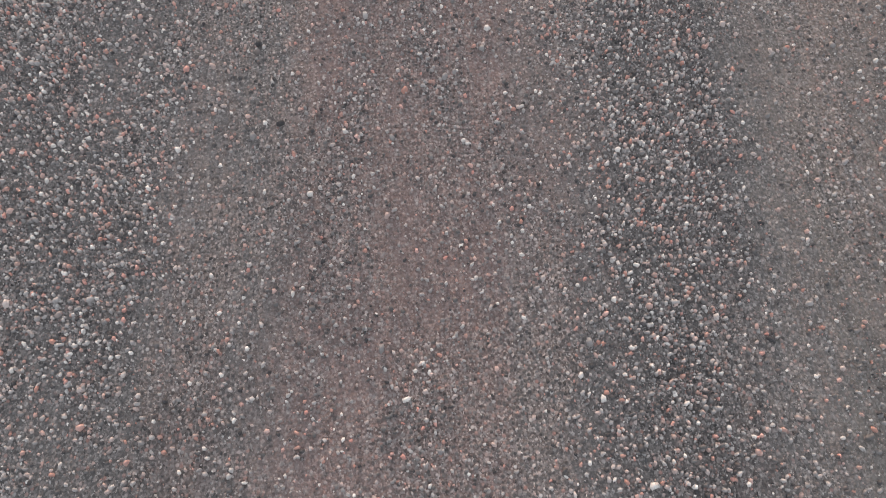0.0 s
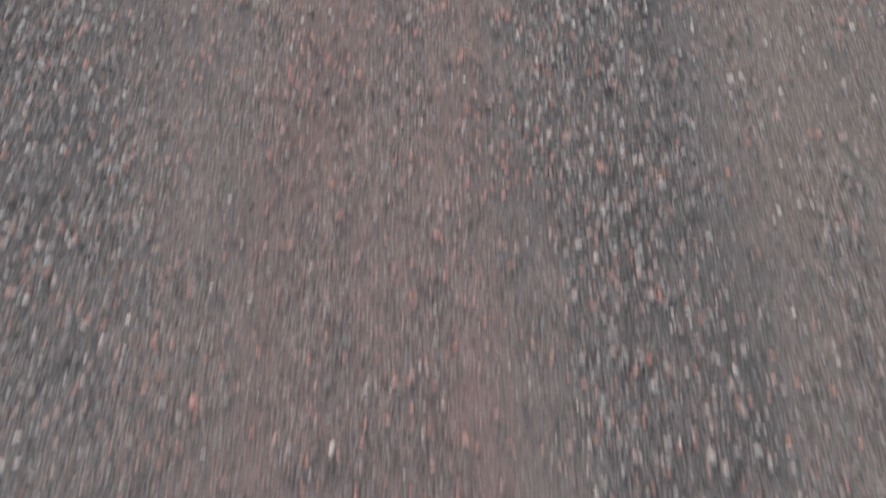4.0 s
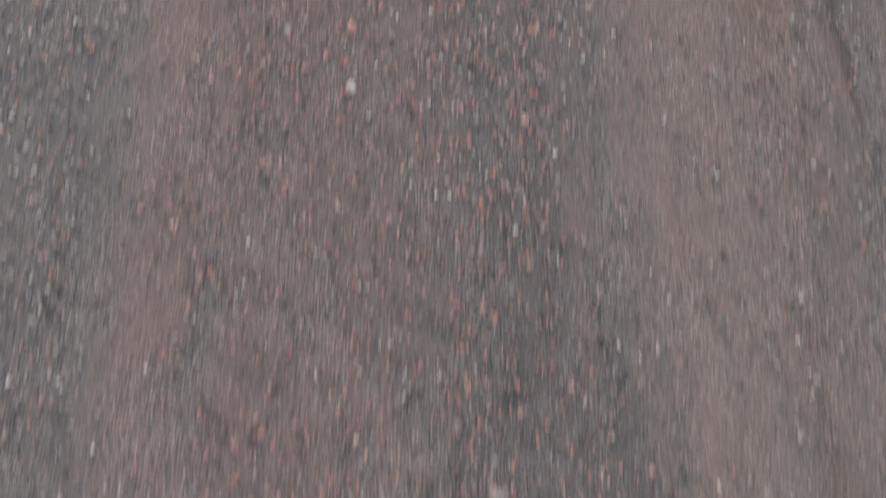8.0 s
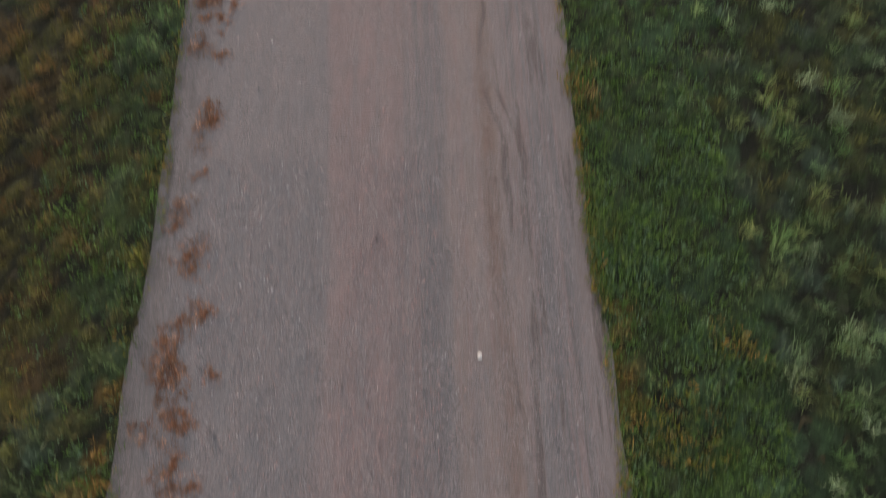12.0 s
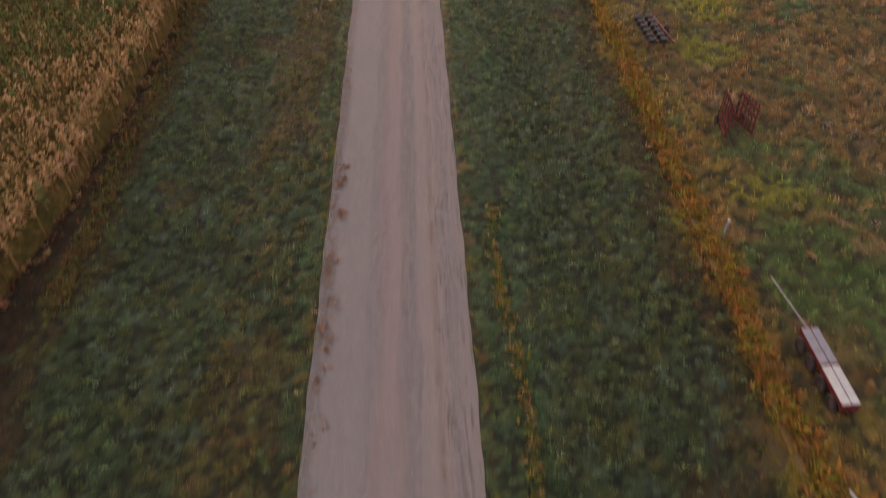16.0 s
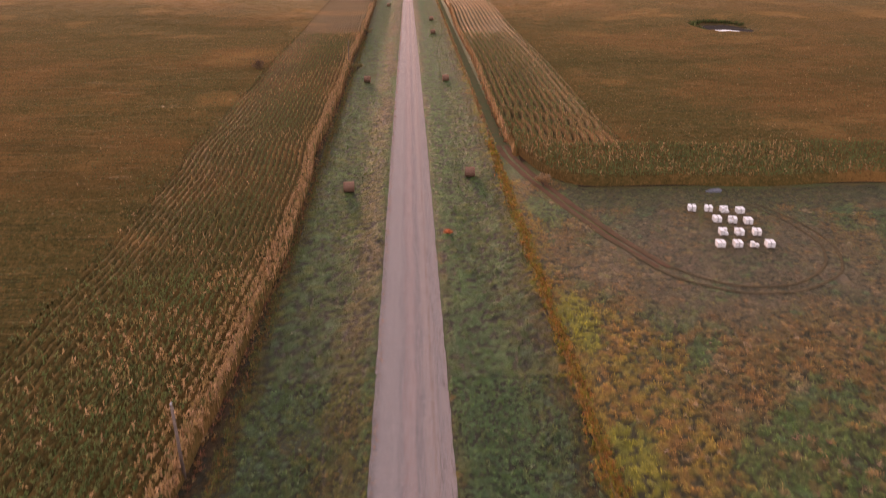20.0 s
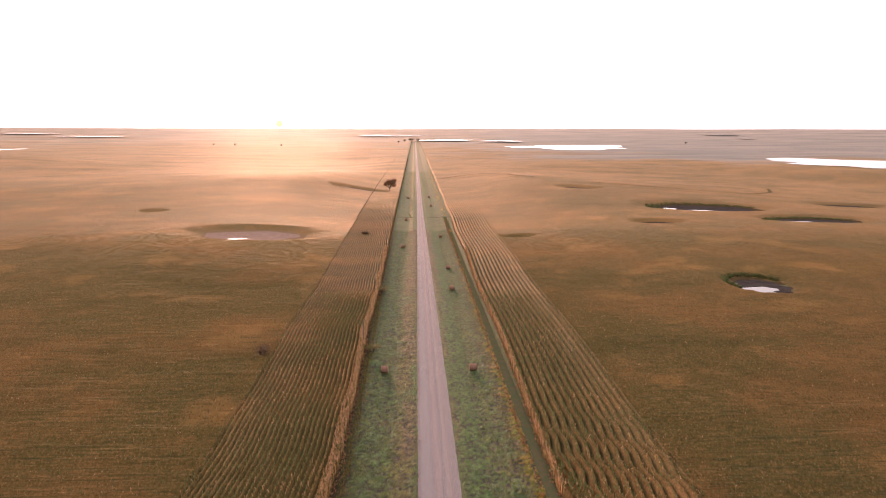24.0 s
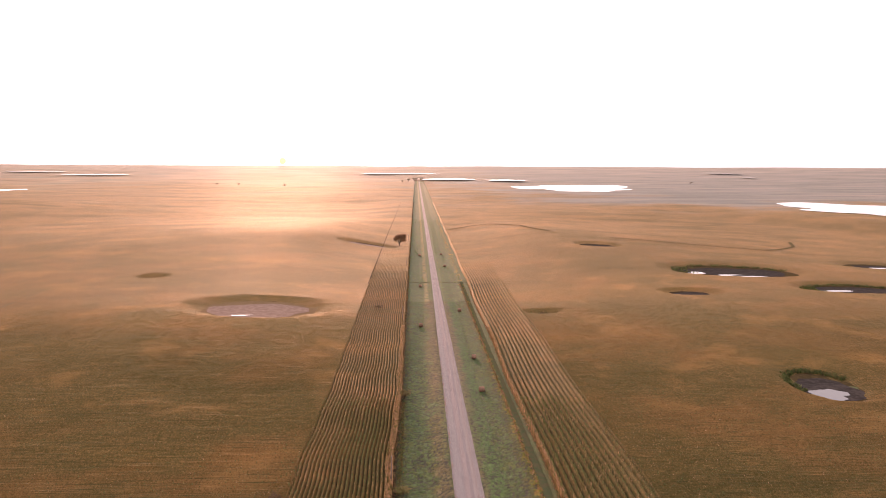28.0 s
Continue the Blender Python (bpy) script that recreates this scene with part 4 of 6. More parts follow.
def meadow_tint(x, y, g):
    """Meadow colours in broad patches: golden by the fence line, yellow bushes, green hollows and tan rough grass."""
    m = len(x)
    p = 0.55 * clumpy(x, y, 0.16, 4.4) + 0.45 * clumpy(x + 3 * np.sin(y * 0.11), y, 0.47, 1.4)
    q = clumpy(x + 2 * np.sin(y * 0.23), y, 0.62, 9.1)
    t = pick(g, m, (0.115, 0.185, 0.062), (0.135, 0.190, 0.058), (0.095, 0.165, 0.070), (0.165, 0.185, 0.060))
    t = np.where((p > 0.44)[:, None], pick(g, m, (0.255, 0.180, 0.066), (0.235, 0.160, 0.055), (0.300, 0.165, 0.060), (0.28, 0.15, 0.05), (0.18, 0.165, 0.055)), t)
    t = np.where((q > 0.78)[:, None], pick(g, m, (0.38, 0.245, 0.115), (0.34, 0.215, 0.10), (0.33, 0.235, 0.13)), t)
    gold = x + 1.6 * bump2(x * 0.3, y, 0.2, 1.0) < 17.4 + 8.0 * smooth01((y - 95) / 20) * smooth01((152 - y) / 16)
    t = np.where((gold & (g.uniform(0, 1, m) < 0.85))[:, None], pick(g, m, (0.36, 0.215, 0.055), (0.33, 0.235, 0.045), (0.27, 0.215, 0.05), (0.33, 0.17, 0.055)), t)
    for cx, cy, rx, ry in ((22.6, 93.2, 2.6, 3.2), (20.9, 86.0, 2.2, 2.2), (19.6, 71.2, 2.6, 1.8), (17.4, 120, 2.0, 5.0), (17.6, 141, 2.0, 6.0)):
        t = np.where((np.hypot((x - cx) / rx, (y - cy) / ry) < 1)[:, None], pick(g, m, (0.33, 0.29, 0.040), (0.29, 0.27, 0.040), (0.25, 0.25, 0.05)), t)
    lusher = (np.hypot((x - 19.5) / 3.2, (y - 66) / 4) < 1) | (np.hypot((x - 33) / 9, (y - 117) / 9) < 1) | (np.hypot((x - 22) / 2.5, (y - 73.5) / 2.5) < 1)
    lusher &= g.uniform(0, 1, m) < 0.65
    t = np.where(lusher[:, None], pick(g, m, (0.105, 0.185, 0.050), (0.135, 0.205, 0.055), (0.16, 0.19, 0.06)), t)
    bare = smooth01(1.7 - np.hypot((x - 40) / 17, (y - 155) / 13) + 0.3 * bump2(x, y, 0.25, 3))
    trod = bare * (g.uniform(0, 1, m) < 0.8)
    t = t * (1 - trod[:, None]) + trod[:, None] * pick(g, m, (0.175, 0.140, 0.072), (0.150, 0.130, 0.065), (0.18, 0.13, 0.075))
    t = np.where(((y > 171 + 2 * bump2(x, y, 0.2, 1)) & (x > 24))[:, None], pick(g, m, (0.12, 0.135, 0.052), (0.14, 0.145, 0.058), (0.17, 0.13, 0.06)), t)
    still = (np.hypot(x - 17, y - 60) < 1.8) | (np.hypot(x - 19.3, y - 77) < 1.6) | (np.hypot((x - 17.6) / 1.4, (y - 88.2) / 2.6) < 1)
    return t * 1.12, (1 - 0.85 * bare) * (0.6 + 0.7 * q) * np.where(y > 168, 0.45, 1.0) * np.where(still, 0.25, 1.0)


def in_meadow(x, y):
    """How far inside the meadow a place lies, off the track and before the maize."""
    track = np.abs(x - np.interp(y, [150, 160, 172, 186, 196, 202], [31.5, 27.2, 23.3, 19.4, 17.4, 17.1])) - 1.2
    return np.minimum(np.where(y > 152, track, 9.0), front_edge(x) - 1.2 - y)


def plumes(n, x0, x1, y0, y1, seed):
    """Pale, fluffy seeding tussocks that stand out of the meadow."""
    g = np.random.default_rng(seed)
    x, y = g.uniform(x0, x1, n), g.uniform(y0, y1, n)
    ok = (clumpy(x, y, 0.21, seed) > 0.5) & (np.hypot((x - 38) / 17, (y - 155) / 15) > 1) & (np.hypot(x - 19.3, y - 76) > 3) & (np.hypot(x - 17.6, y - 87.5) > 3)
    x, y = x[ok], y[ok]
    m = len(x)
    r = g.uniform(0.30, 0.70, m)
    t = pick(g, m, (0.40, 0.285, 0.18), (0.42, 0.27, 0.13), (0.36, 0.27, 0.19), (0.40, 0.24, 0.09), (0.34, 0.20, 0.14))
    lev = g.uniform(0.1, 0.75, (m, 34)) * r[:, None]
    return blades(x, y, land(x, y), r * 0.5, r * 0.32, r * 0.075, 34, t, g, 0.8, 0.15, lev, 1.9)


stand("meadow_tussocks", [plumes(760, 18.5, 46, 60, 140, 45), plumes(460, 30, 90, 70, 168, 46)], M_LEAF, "pale tan seeding tussocks in the meadow", "grass")
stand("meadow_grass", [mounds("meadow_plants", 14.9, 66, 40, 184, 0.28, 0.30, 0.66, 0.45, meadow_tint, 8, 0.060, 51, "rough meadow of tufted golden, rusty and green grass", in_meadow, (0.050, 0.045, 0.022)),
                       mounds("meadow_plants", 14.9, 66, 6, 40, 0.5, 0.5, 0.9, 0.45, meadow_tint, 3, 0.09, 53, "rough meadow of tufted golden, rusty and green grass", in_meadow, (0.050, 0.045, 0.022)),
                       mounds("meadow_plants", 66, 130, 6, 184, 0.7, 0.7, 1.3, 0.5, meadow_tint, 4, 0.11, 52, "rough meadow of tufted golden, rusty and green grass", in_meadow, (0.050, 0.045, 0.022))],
      M_LEAF, "rough yellow, orange and green meadow grass", "grass")


# ---- maize ----
def edge_left(y):
    """Where the maize on the left ends towards the road."""
    ys = (62, 66, 72, 84, 95, 106, 120, 134, 155, 178, 200, 214, 261, 285, 334, 450, 1400)
    xs = (-18.6, -17.4, -16.7, -15.9, -16.2, -16.7, -17.7, -16.3, -15.8, -15.7, -17.0, -16.5, -16.3, -16.9, -15.9, -16.4, -16.7)
    y = np.asarray(y, float)
    return sum(np.interp(y + d, ys, xs) for d in (-6, -3, 0, 3, 6)) / 5 + 0.15 * np.sin(y * 0.21)


def edge_right(y):
    return 18.9 + 0.4 * np.sin(y * 0.05)


GREENM = [(0.115, 0.145, 0.044), (0.150, 0.160, 0.055), (0.090, 0.125, 0.038)]
DRYM = [(0.400, 0.240, 0.105), (0.480, 0.285, 0.150), (0.330, 0.205, 0.080), (0.250, 0.180, 0.065)]


def maize(x, y, count, seed, dry, scale=1.0, wide=1.0, tone=1.0):
    """Maize plants: leaves that arch from several heights of the stalk, and a tassel."""
    g = np.random.default_rng(seed)
    n = len(x)
    z = land(x, y)
    top = g.uniform(1.9, 2.45, n) * scale
    lev = g.uniform(0.55, 0.93, (n, count)) * top[:, None]
    isdry = g.uniform(0, 1, n) < dry
    t = np.where(isdry[:, None], pick(g, n, *DRYM) * 1.15, pick(g, n, *GREENM) * 1.1)
    t = t * tone
    leaf = blades(x, y, z, np.full(n, 0.42) * scale, g.uniform(0.22, 0.36, n) * wide, np.full(n, 0.13) * wide, count, t, g, 1.1, 0.75, lev, 0.1)
    tas = blades(x, y, z, top, np.full(n, 0.13), np.full(n, 0.075) * wide, 2, np.where(isdry[:, None], pick(g, n, *DRYM) * 1.05, pick(g, n, (0.22, 0.17, 0.07), (0.17, 0.15, 0.055), DRYM[-1])) * tone, g, 0.3, 0.0, 0.0, 0.2)
    return [leaf, tas]


def row_plants(u0, u1, pitch, v0, v1, step, seed):
    """Places of plants in rows: u across the rows, v along them."""
    g = np.random.default_rng(seed)
    u = np.arange(u0, u1, pitch)
    v = np.arange(v0, v1, step)
    U, V = np.meshgrid(u, v)
    U, V = U.ravel() + g.normal(0, 0.05, U.size), V.ravel() + g.uniform(-0.5, 0.5, V.size) * step
    ok = g.uniform(0, 1, U.size) < 0.93
    return U[ok], V[ok]


def dryness(x, y):
    return np.clip(0.17 + 0.34 * bump2(x, y, 0.06, 2.0) + 0.2 * bump2(x, y, 0.25, 5.0), 0.06, 0.9)


def left_rows(y0, y1, step, seed):
    d, y = row_plants(0.16, 21.5, 0.92, y0, y1, step * 0.85, seed)
    keep = np.random.default_rng(seed + 100).uniform(0, 1, len(d)) > 0.78 * smooth01((d - 6) / 14)
    d, y = d[keep], y[keep]
    return edge_left(y) - d, y, d


x, y, d = left_rows(62, 150, 0.27, 51)
stand("maize_rows", maize(x, y, 7, 52, np.clip(dryness(x, y) + 0.95 * np.exp(-((d / 2.6) ** 2)) + 0.7 * smooth01((92 - y) / 18) * smooth01((9 - d) / 5), 0, 1), 1.0, 1.1, 1.16), M_LEAF, "rows of ripening maize with dry tan edges along the verge", "maize")
x, y, d = left_rows(150, 330, 0.45, 53)
stand("maize_rows", maize(x, y, 5, 54, np.clip(dryness(x, y) + 0.95 * np.exp(-((d / 2.6) ** 2)), 0, 1), 1.0, 1.0, 0.95), M_LEAF, "rows of ripening maize beside the road", "maize")
d, y = row_plants(0.45, 19.5, 1.5, 196, 330, 0.24, 57)
d = d + np.random.default_rng(58).normal(0, 0.16, len(d))
keep = np.random.default_rng(157).uniform(0, 1, len(d)) > 0.75 * smooth01((d - 6) / 13)
d, y = d[keep], y[keep]
x = edge_right(y) + d + 0.32 * np.sin(y * 0.6 + d * 0.3) * smooth01((250 - y) / 40)
stand("maize_rows", maize(x, y, 5, 58, dryness(x, y), 1.0, 1.0), M_LEAF, "rows of ripening maize beside a grassy track", "maize")


# plants that stand out of the wide fields, thinning out with distance
g = np.random.default_rng(65)
wy, wx = 62 + 280 * g.uniform(0, 1, 19000) ** 1.3, -37 - 95 * g.uniform(0, 1, 19000) ** 1.4
ry_, rx_ = 196 + 260 * g.uniform(0, 1, 15000) ** 1.3, 37 + 105 * g.uniform(0, 1, 15000) ** 1.4
sets = maize(wx, wy, 2, 66, dryness(wx, wy), 0.92, 1.4, 0.75)
ok = np.hypot((rx_ - 116) / 13, (ry_ - 342) / 17) > 1.5
rx_, ry_ = rx_[ok], ry_[ok]
stand("maize_field_plants", sets, M_LEAF, "standing maize plants of the wide field, olive and tan", "maize")
stand("maize_field_plants", maize(rx_, ry_, 2, 67, dryness(rx_, ry_), 0.92, 1.4, 0.80), M_LEAF, "standing maize plants of the wide field, olive and tan", "maize")


g = np.random.default_rng(63)
ey_ = np.arange(62, 420, 0.12)
ex_ = edge_left(ey_) + g.uniform(-1.1, 0.4, len(ey_)) * (0.5 + 0.9 * clumpy(ey_ * 0, ey_, 0.09, 2.0))
fy_ = np.arange(204, 420, 0.3)
fx_ = edge_right(fy_) + g.uniform(-0.4, 0.25, len(fy_))
ex_, ey_ = np.concatenate([ex_, fx_]), np.concatenate([ey_, fy_])
DRYM = [(0.46, 0.265, 0.125), (0.52, 0.300, 0.165), (0.36, 0.220, 0.090)]
stand("maize_edge_plants", maize(ex_, ey_, 10, 64, np.full(len(ex_), 0.9), 0.95, 1.15), M_LEAF, "dry tan maize plants along the edge of the field", "maize")


DRYM = [(0.400, 0.240, 0.105), (0.480, 0.285, 0.150), (0.330, 0.205, 0.080), (0.250, 0.180, 0.065)]


d, x = row_plants(0.1, 16.3, 0.76, 19.5, 112, 0.40, 59)
y = front_edge(x) + d
stand("maize_rows", maize(x, y, 7, 60, np.clip(dryness(x, y) * 0.9, 0, 1), 1.05, 1.3), M_LEAF, "end rows of tall maize above the meadow", "maize")


def stunted(x, y):
    """1 where the maize is full grown, 0 inside the wet basins."""
    k = np.ones_like(x)
    for cx, cy, rx, ry, dd, wet in BASINS:
        q = np.sqrt(((x - cx) / rx) ** 2 + ((y - cy) / ry) ** 2) + 0.06 * bump2(x, y, 0.35, cx)
        k = k * (1 - smooth01((1.4 - q) / 0.45))
    return k


def corrugated(name, place, rows, vs, label, ridge=1.9, valley=0.35, material=None, capped=False, close=(350, 700), pitch=0.76, fade=(900, 901)):
    """The closed leaf roof of planted rows: ridges over the plants, valleys between them, a skirt at the first row."""
    us = (np.asarray(rows)[:, None] + np.array([0.0, 0.27, 0.5, 0.73]) * pitch).ravel()
    n, m = len(us), len(vs)
    U, V = np.meshgrid(us, vs)
    X, Y = place(U, V)
    up = (np.arange(n) % 4 != 0)[None]
    mid = (np.arange(n) % 4 == 2)[None]
    shut = np.maximum(smooth01((Y - close[0]) / (close[1] - close[0])), 0.5 * smooth01((U + 2.5 * bump2(V, V * 0, 0.13, 1.0) - fade[0]) / (fade[1] - fade[0])))
    Z = np.where(up, np.where(mid, ridge, ridge * (0.9 + 0.1 * shut)), valley + (ridge - valley) * shut) + np.where(up, 1.0, 0.5) * (1 - shut) * rng.uniform(-0.16, 0.16, (m, n))
    Z[:, 0] = 0.0
    Z[:, 1] = ridge * 0.85 + rng.uniform(-0.3, 0.2, m)
    if capped:
        Z[0] = 0.0
    X = X + rng.normal(0, 0.03, X.shape) * (1 - shut)
    Z = Z * stunted(X, Y) + land(X, Y)
    q = np.arange(n * m).reshape(m, n)
    f = np.stack([q[:-1, :-1], q[:-1, 1:], q[1:, 1:], q[1:, :-1]], -1).reshape(-1, 4)
    # low tint in the furrows, where the material paints shade
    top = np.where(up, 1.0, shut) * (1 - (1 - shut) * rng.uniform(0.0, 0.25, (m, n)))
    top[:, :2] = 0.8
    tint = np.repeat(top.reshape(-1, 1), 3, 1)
    return tagged(new(name, np_mesh(name, np.stack([X, Y, Z], -1), f, material or M_ROWS, tint, smooth=True)), label, "maize", kind="stuff")


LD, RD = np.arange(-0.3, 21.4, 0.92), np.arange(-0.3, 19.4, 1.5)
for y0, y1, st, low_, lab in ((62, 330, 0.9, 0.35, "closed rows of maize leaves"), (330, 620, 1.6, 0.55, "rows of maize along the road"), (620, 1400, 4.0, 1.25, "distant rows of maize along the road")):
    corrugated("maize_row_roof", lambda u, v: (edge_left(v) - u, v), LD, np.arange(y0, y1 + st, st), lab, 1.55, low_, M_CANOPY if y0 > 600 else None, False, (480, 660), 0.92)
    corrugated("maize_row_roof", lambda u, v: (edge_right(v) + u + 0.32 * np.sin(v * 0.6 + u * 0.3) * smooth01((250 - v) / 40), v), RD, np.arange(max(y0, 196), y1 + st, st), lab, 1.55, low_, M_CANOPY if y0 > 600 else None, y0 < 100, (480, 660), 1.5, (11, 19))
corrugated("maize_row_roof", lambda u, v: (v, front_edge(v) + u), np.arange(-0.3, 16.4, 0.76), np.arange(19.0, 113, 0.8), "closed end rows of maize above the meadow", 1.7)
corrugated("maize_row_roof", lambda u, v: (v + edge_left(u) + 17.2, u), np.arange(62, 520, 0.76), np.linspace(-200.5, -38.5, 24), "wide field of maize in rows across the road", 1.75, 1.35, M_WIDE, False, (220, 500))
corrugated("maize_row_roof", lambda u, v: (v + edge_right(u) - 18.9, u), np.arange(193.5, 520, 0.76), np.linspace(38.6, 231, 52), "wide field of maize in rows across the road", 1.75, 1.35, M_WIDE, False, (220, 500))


# the canopy of the wide fields beyond the headland rows
def canopy_z(x, y):
    z = land(x, y) + 1.72
    for cx, cy, rx, ry, dd, wet in BASINS:
        q = np.sqrt(((x - cx) / rx) ** 2 + ((y - cy) / ry) ** 2) + 0.06 * bump2(x, y, 0.35, cx)
        z = z - 1.95 * smooth01((1.45 - q) / 0.5)
    near = smooth01((700 - y) / 300)
    return z + near * (0.12 * bump2(x, y, 2.1, 0.3) + 0.1 * bump2(x, y, 5.3, 0.9))


cy_ = lines((62, 330, 108), (330, 720, 131), (720, 1400, 69), (1400, 4950, 60))
cl = lines((-4900, -1500, 14), (-1500, -400, 24), (-400, -180, 45), (-180, -38.4, 70))
cr = lines((38.3, 70, 20), (70, 345, 120), (345, 800, 35), (800, 1500, 15), (1500, 4900, 14))
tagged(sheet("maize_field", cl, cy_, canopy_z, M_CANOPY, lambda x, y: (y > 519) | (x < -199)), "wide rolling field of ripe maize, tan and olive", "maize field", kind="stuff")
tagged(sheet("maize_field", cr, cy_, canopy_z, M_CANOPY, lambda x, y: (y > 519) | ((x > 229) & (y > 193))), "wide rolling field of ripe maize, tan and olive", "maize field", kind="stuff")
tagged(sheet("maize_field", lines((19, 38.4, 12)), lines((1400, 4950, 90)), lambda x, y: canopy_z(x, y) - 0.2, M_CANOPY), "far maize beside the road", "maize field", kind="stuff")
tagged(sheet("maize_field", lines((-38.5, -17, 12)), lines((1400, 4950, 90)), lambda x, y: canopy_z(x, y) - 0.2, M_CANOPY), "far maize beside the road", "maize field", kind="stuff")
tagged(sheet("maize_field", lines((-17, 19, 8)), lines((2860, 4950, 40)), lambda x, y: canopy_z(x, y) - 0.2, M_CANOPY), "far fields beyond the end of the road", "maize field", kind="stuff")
tagged(sheet("field_soil", lines((-90, -15.6, 30)), lines((62, 575, 120), (575, 1400, 80)), lambda x, y: land(x, y) + 0.06, M_FIELDSOIL, lambda x, y: x < edge_left(y) + 0.2), "bare dark soil between the maize rows", "soil", kind="structure")
tagged(sheet("field_soil", lines((19.2, 112, 40)), lines((180, 535, 140), (535, 1400, 80)), lambda x, y: land(x, y) + 0.06, M_FIELDSOIL, lambda x, y: y > front_edge(x)), "bare dark soil between the maize rows", "soil", kind="structure")


g = np.random.default_rng(86)
yl, yr = g.uniform(64, 560, 2600), g.uniform(203, 530, 1500)
xl, xr = edge_left(yl) + 0.5 + g.normal(0, 0.28, len(yl)), edge_right(yr) - 0.5 + g.normal(0, 0.22, len(yr))
xt = np.interp(yr, [200, 330, 530], [15.5, 15.0, 14.0]) + g.normal(0, 0.25, len(yr))
ex, ey = np.concatenate([xl, xr, xt]), np.concatenate([yl, yr, yr])
eh = g.uniform(0.25, 0.6, len(ex))
stand("field_edge_grass", [blades(ex, ey, land(ex, ey), eh, eh * 0.8, eh * 0.16, 7, pick(g, len(ex), (0.30, 0.13, 0.075), (0.24, 0.10, 0.06), *DRY), g, 0.8, 0.25)],
      M_LEAF, "rusty dry grass at the foot of the maize", "grass")


# tall orange grass along the old fence line, and a rusty strip before the maize
g = np.random.default_rng(87)
oy, wy_ = 40 + 165 * g.uniform(0, 1, 4600) ** 1.3, 65 + 265 * g.uniform(0, 1, 4200) ** 1.3
ox = 15.05 + g.normal(0, 0.36, len(oy)) + 0.25 * bump2(oy * 0, oy, 0.35, 1.0)
wx_ = -14.85 + g.normal(0, 0.35, len(wy_)) + 0.25 * bump2(wy_ * 0, wy_, 0.3, 2.0)
oh, wh_ = g.uniform(0.3, 0.65, len(oy)), g.uniform(0.25, 0.5, len(wy_))
tone_ = (0.65 + 0.7 * clumpy(oy * 0, oy, 0.9, 3.0))[:, None]
stand("fence_line_grass", [blades(ox, oy, land(ox, oy) - 0.03, oh, oh * 0.7, oh * 0.12, 7, pick(g, len(oy), *ORANGE, *ORANGE, *YELLOW, DRY[1]) * tone_, g, 0.8, 0.2)], M_LEAF, "tall orange and yellow grass along the old fence line", "grass")
stand("field_edge_grass", [blades(wx_, wy_, land(wx_, wy_) - 0.03, wh_, wh_ * 0.7, wh_ * 0.13, 6, pick(g, len(wy_), (0.26, 0.13, 0.045), (0.20, 0.105, 0.04), *OLIVE), g, 0.8, 0.2)], M_LEAF, "rusty and olive grass strip before the maize", "grass")


# ---- track, ponds and lakes ----
def ribbon(name, pts, half, material, label, category, lift=0.06, n=6):
    """A strip laid over the ground along a bent line."""
    p = np.array(pts, float)
    t = np.r_[0, np.cumsum(np.hypot(*np.diff(p, axis=0).T))]
    s = np.linspace(0, t[-1], int(t[-1] / 1.2) + 2)
    c = np.stack([np.interp(s, t, p[:, 0]), np.interp(s, t, p[:, 1])], 1)
    for _ in range(6):
        c[1:-1] = (c[:-2] + 2 * c[1:-1] + c[2:]) / 4
    dd = np.gradient(c, axis=0)
    dd /= np.linalg.norm(dd, axis=1, keepdims=True)
    nn = np.stack([dd[:, 1], -dd[:, 0]], 1)
    off = np.linspace(-1, 1, n)
    hw = half * (1 + 0.18 * bump2(s, s * 0, 0.5, half))
    X = c[:, None, 0] + nn[:, None, 0] * off * hw[:, None]
    Y = c[:, None, 1] + nn[:, None, 1] * off * hw[:, None]
    Z = land(X, Y) + lift - 0.05 * np.abs(off) ** 4
    q = np.arange(X.size).reshape(X.shape)
    f = np.stack([q[:-1, :-1], q[:-1, 1:], q[1:, 1:], q[1:, :-1]], -1).reshape(-1, 4)
    return tagged(new(name, np_mesh(name, np.stack([X, Y, Z], -1), f, material, smooth=True)), label, category, kind="structure")


M_PATH = soil_material("dry_path", (0.190, 0.125, 0.055), (0.150, 0.110, 0.050), (0.100, 0.075, 0.036))
ribbon("track", [(15.2, 536), (15.7, 400), (16.3, 320), (16.7, 250), (16.9, 215), (17.1, 202)], 0.95, M_GRASSTRACK, "grassy farm track between verge and maize", "track", 0.10)
for off in (-0.72, 0.72):
    ribbon("track", [(17.1 + off, 202), (17.4 + off, 196), (19.4 + off, 186), (23.3 + off, 172), (27.2 + off, 160), (30.5 + off, 152.5)], 0.46, M_TRACK, "bare reddish-brown wheel track curving into the meadow", "track", 0.11)
M_RUT = soil_material("rut_soil", (0.105, 0.078, 0.045), (0.085, 0.066, 0.040), (0.060, 0.052, 0.030))
for off in (-0.75, 0.75):
    ribbon("wheel_rut", [(23.5 + off, 171), (27.4 + off, 159), (31 + off, 151 + off), (37, 146.5 + off), (44, 146.5 + off), (51 - off, 151 + off), (54 - off, 158), (53 - off, 166), (50 - off, 172)], 0.17, M_RUT, "bare wheel rut round the hives", "track", 0.12)
ribbon("path", [(14.2, 45), (14.8, 62), (14.9, 100), (14.8, 160), (15.0, 198)], 0.2, M_PATH, "narrow trodden line along the meadow edge", "path", 0.10)
ribbon("cross_track", [(-15, 536.5), (-3, 536.3)], 1.2, M_GRASSTRACK, "grassy field crossing beside the road", "track", 0.12)
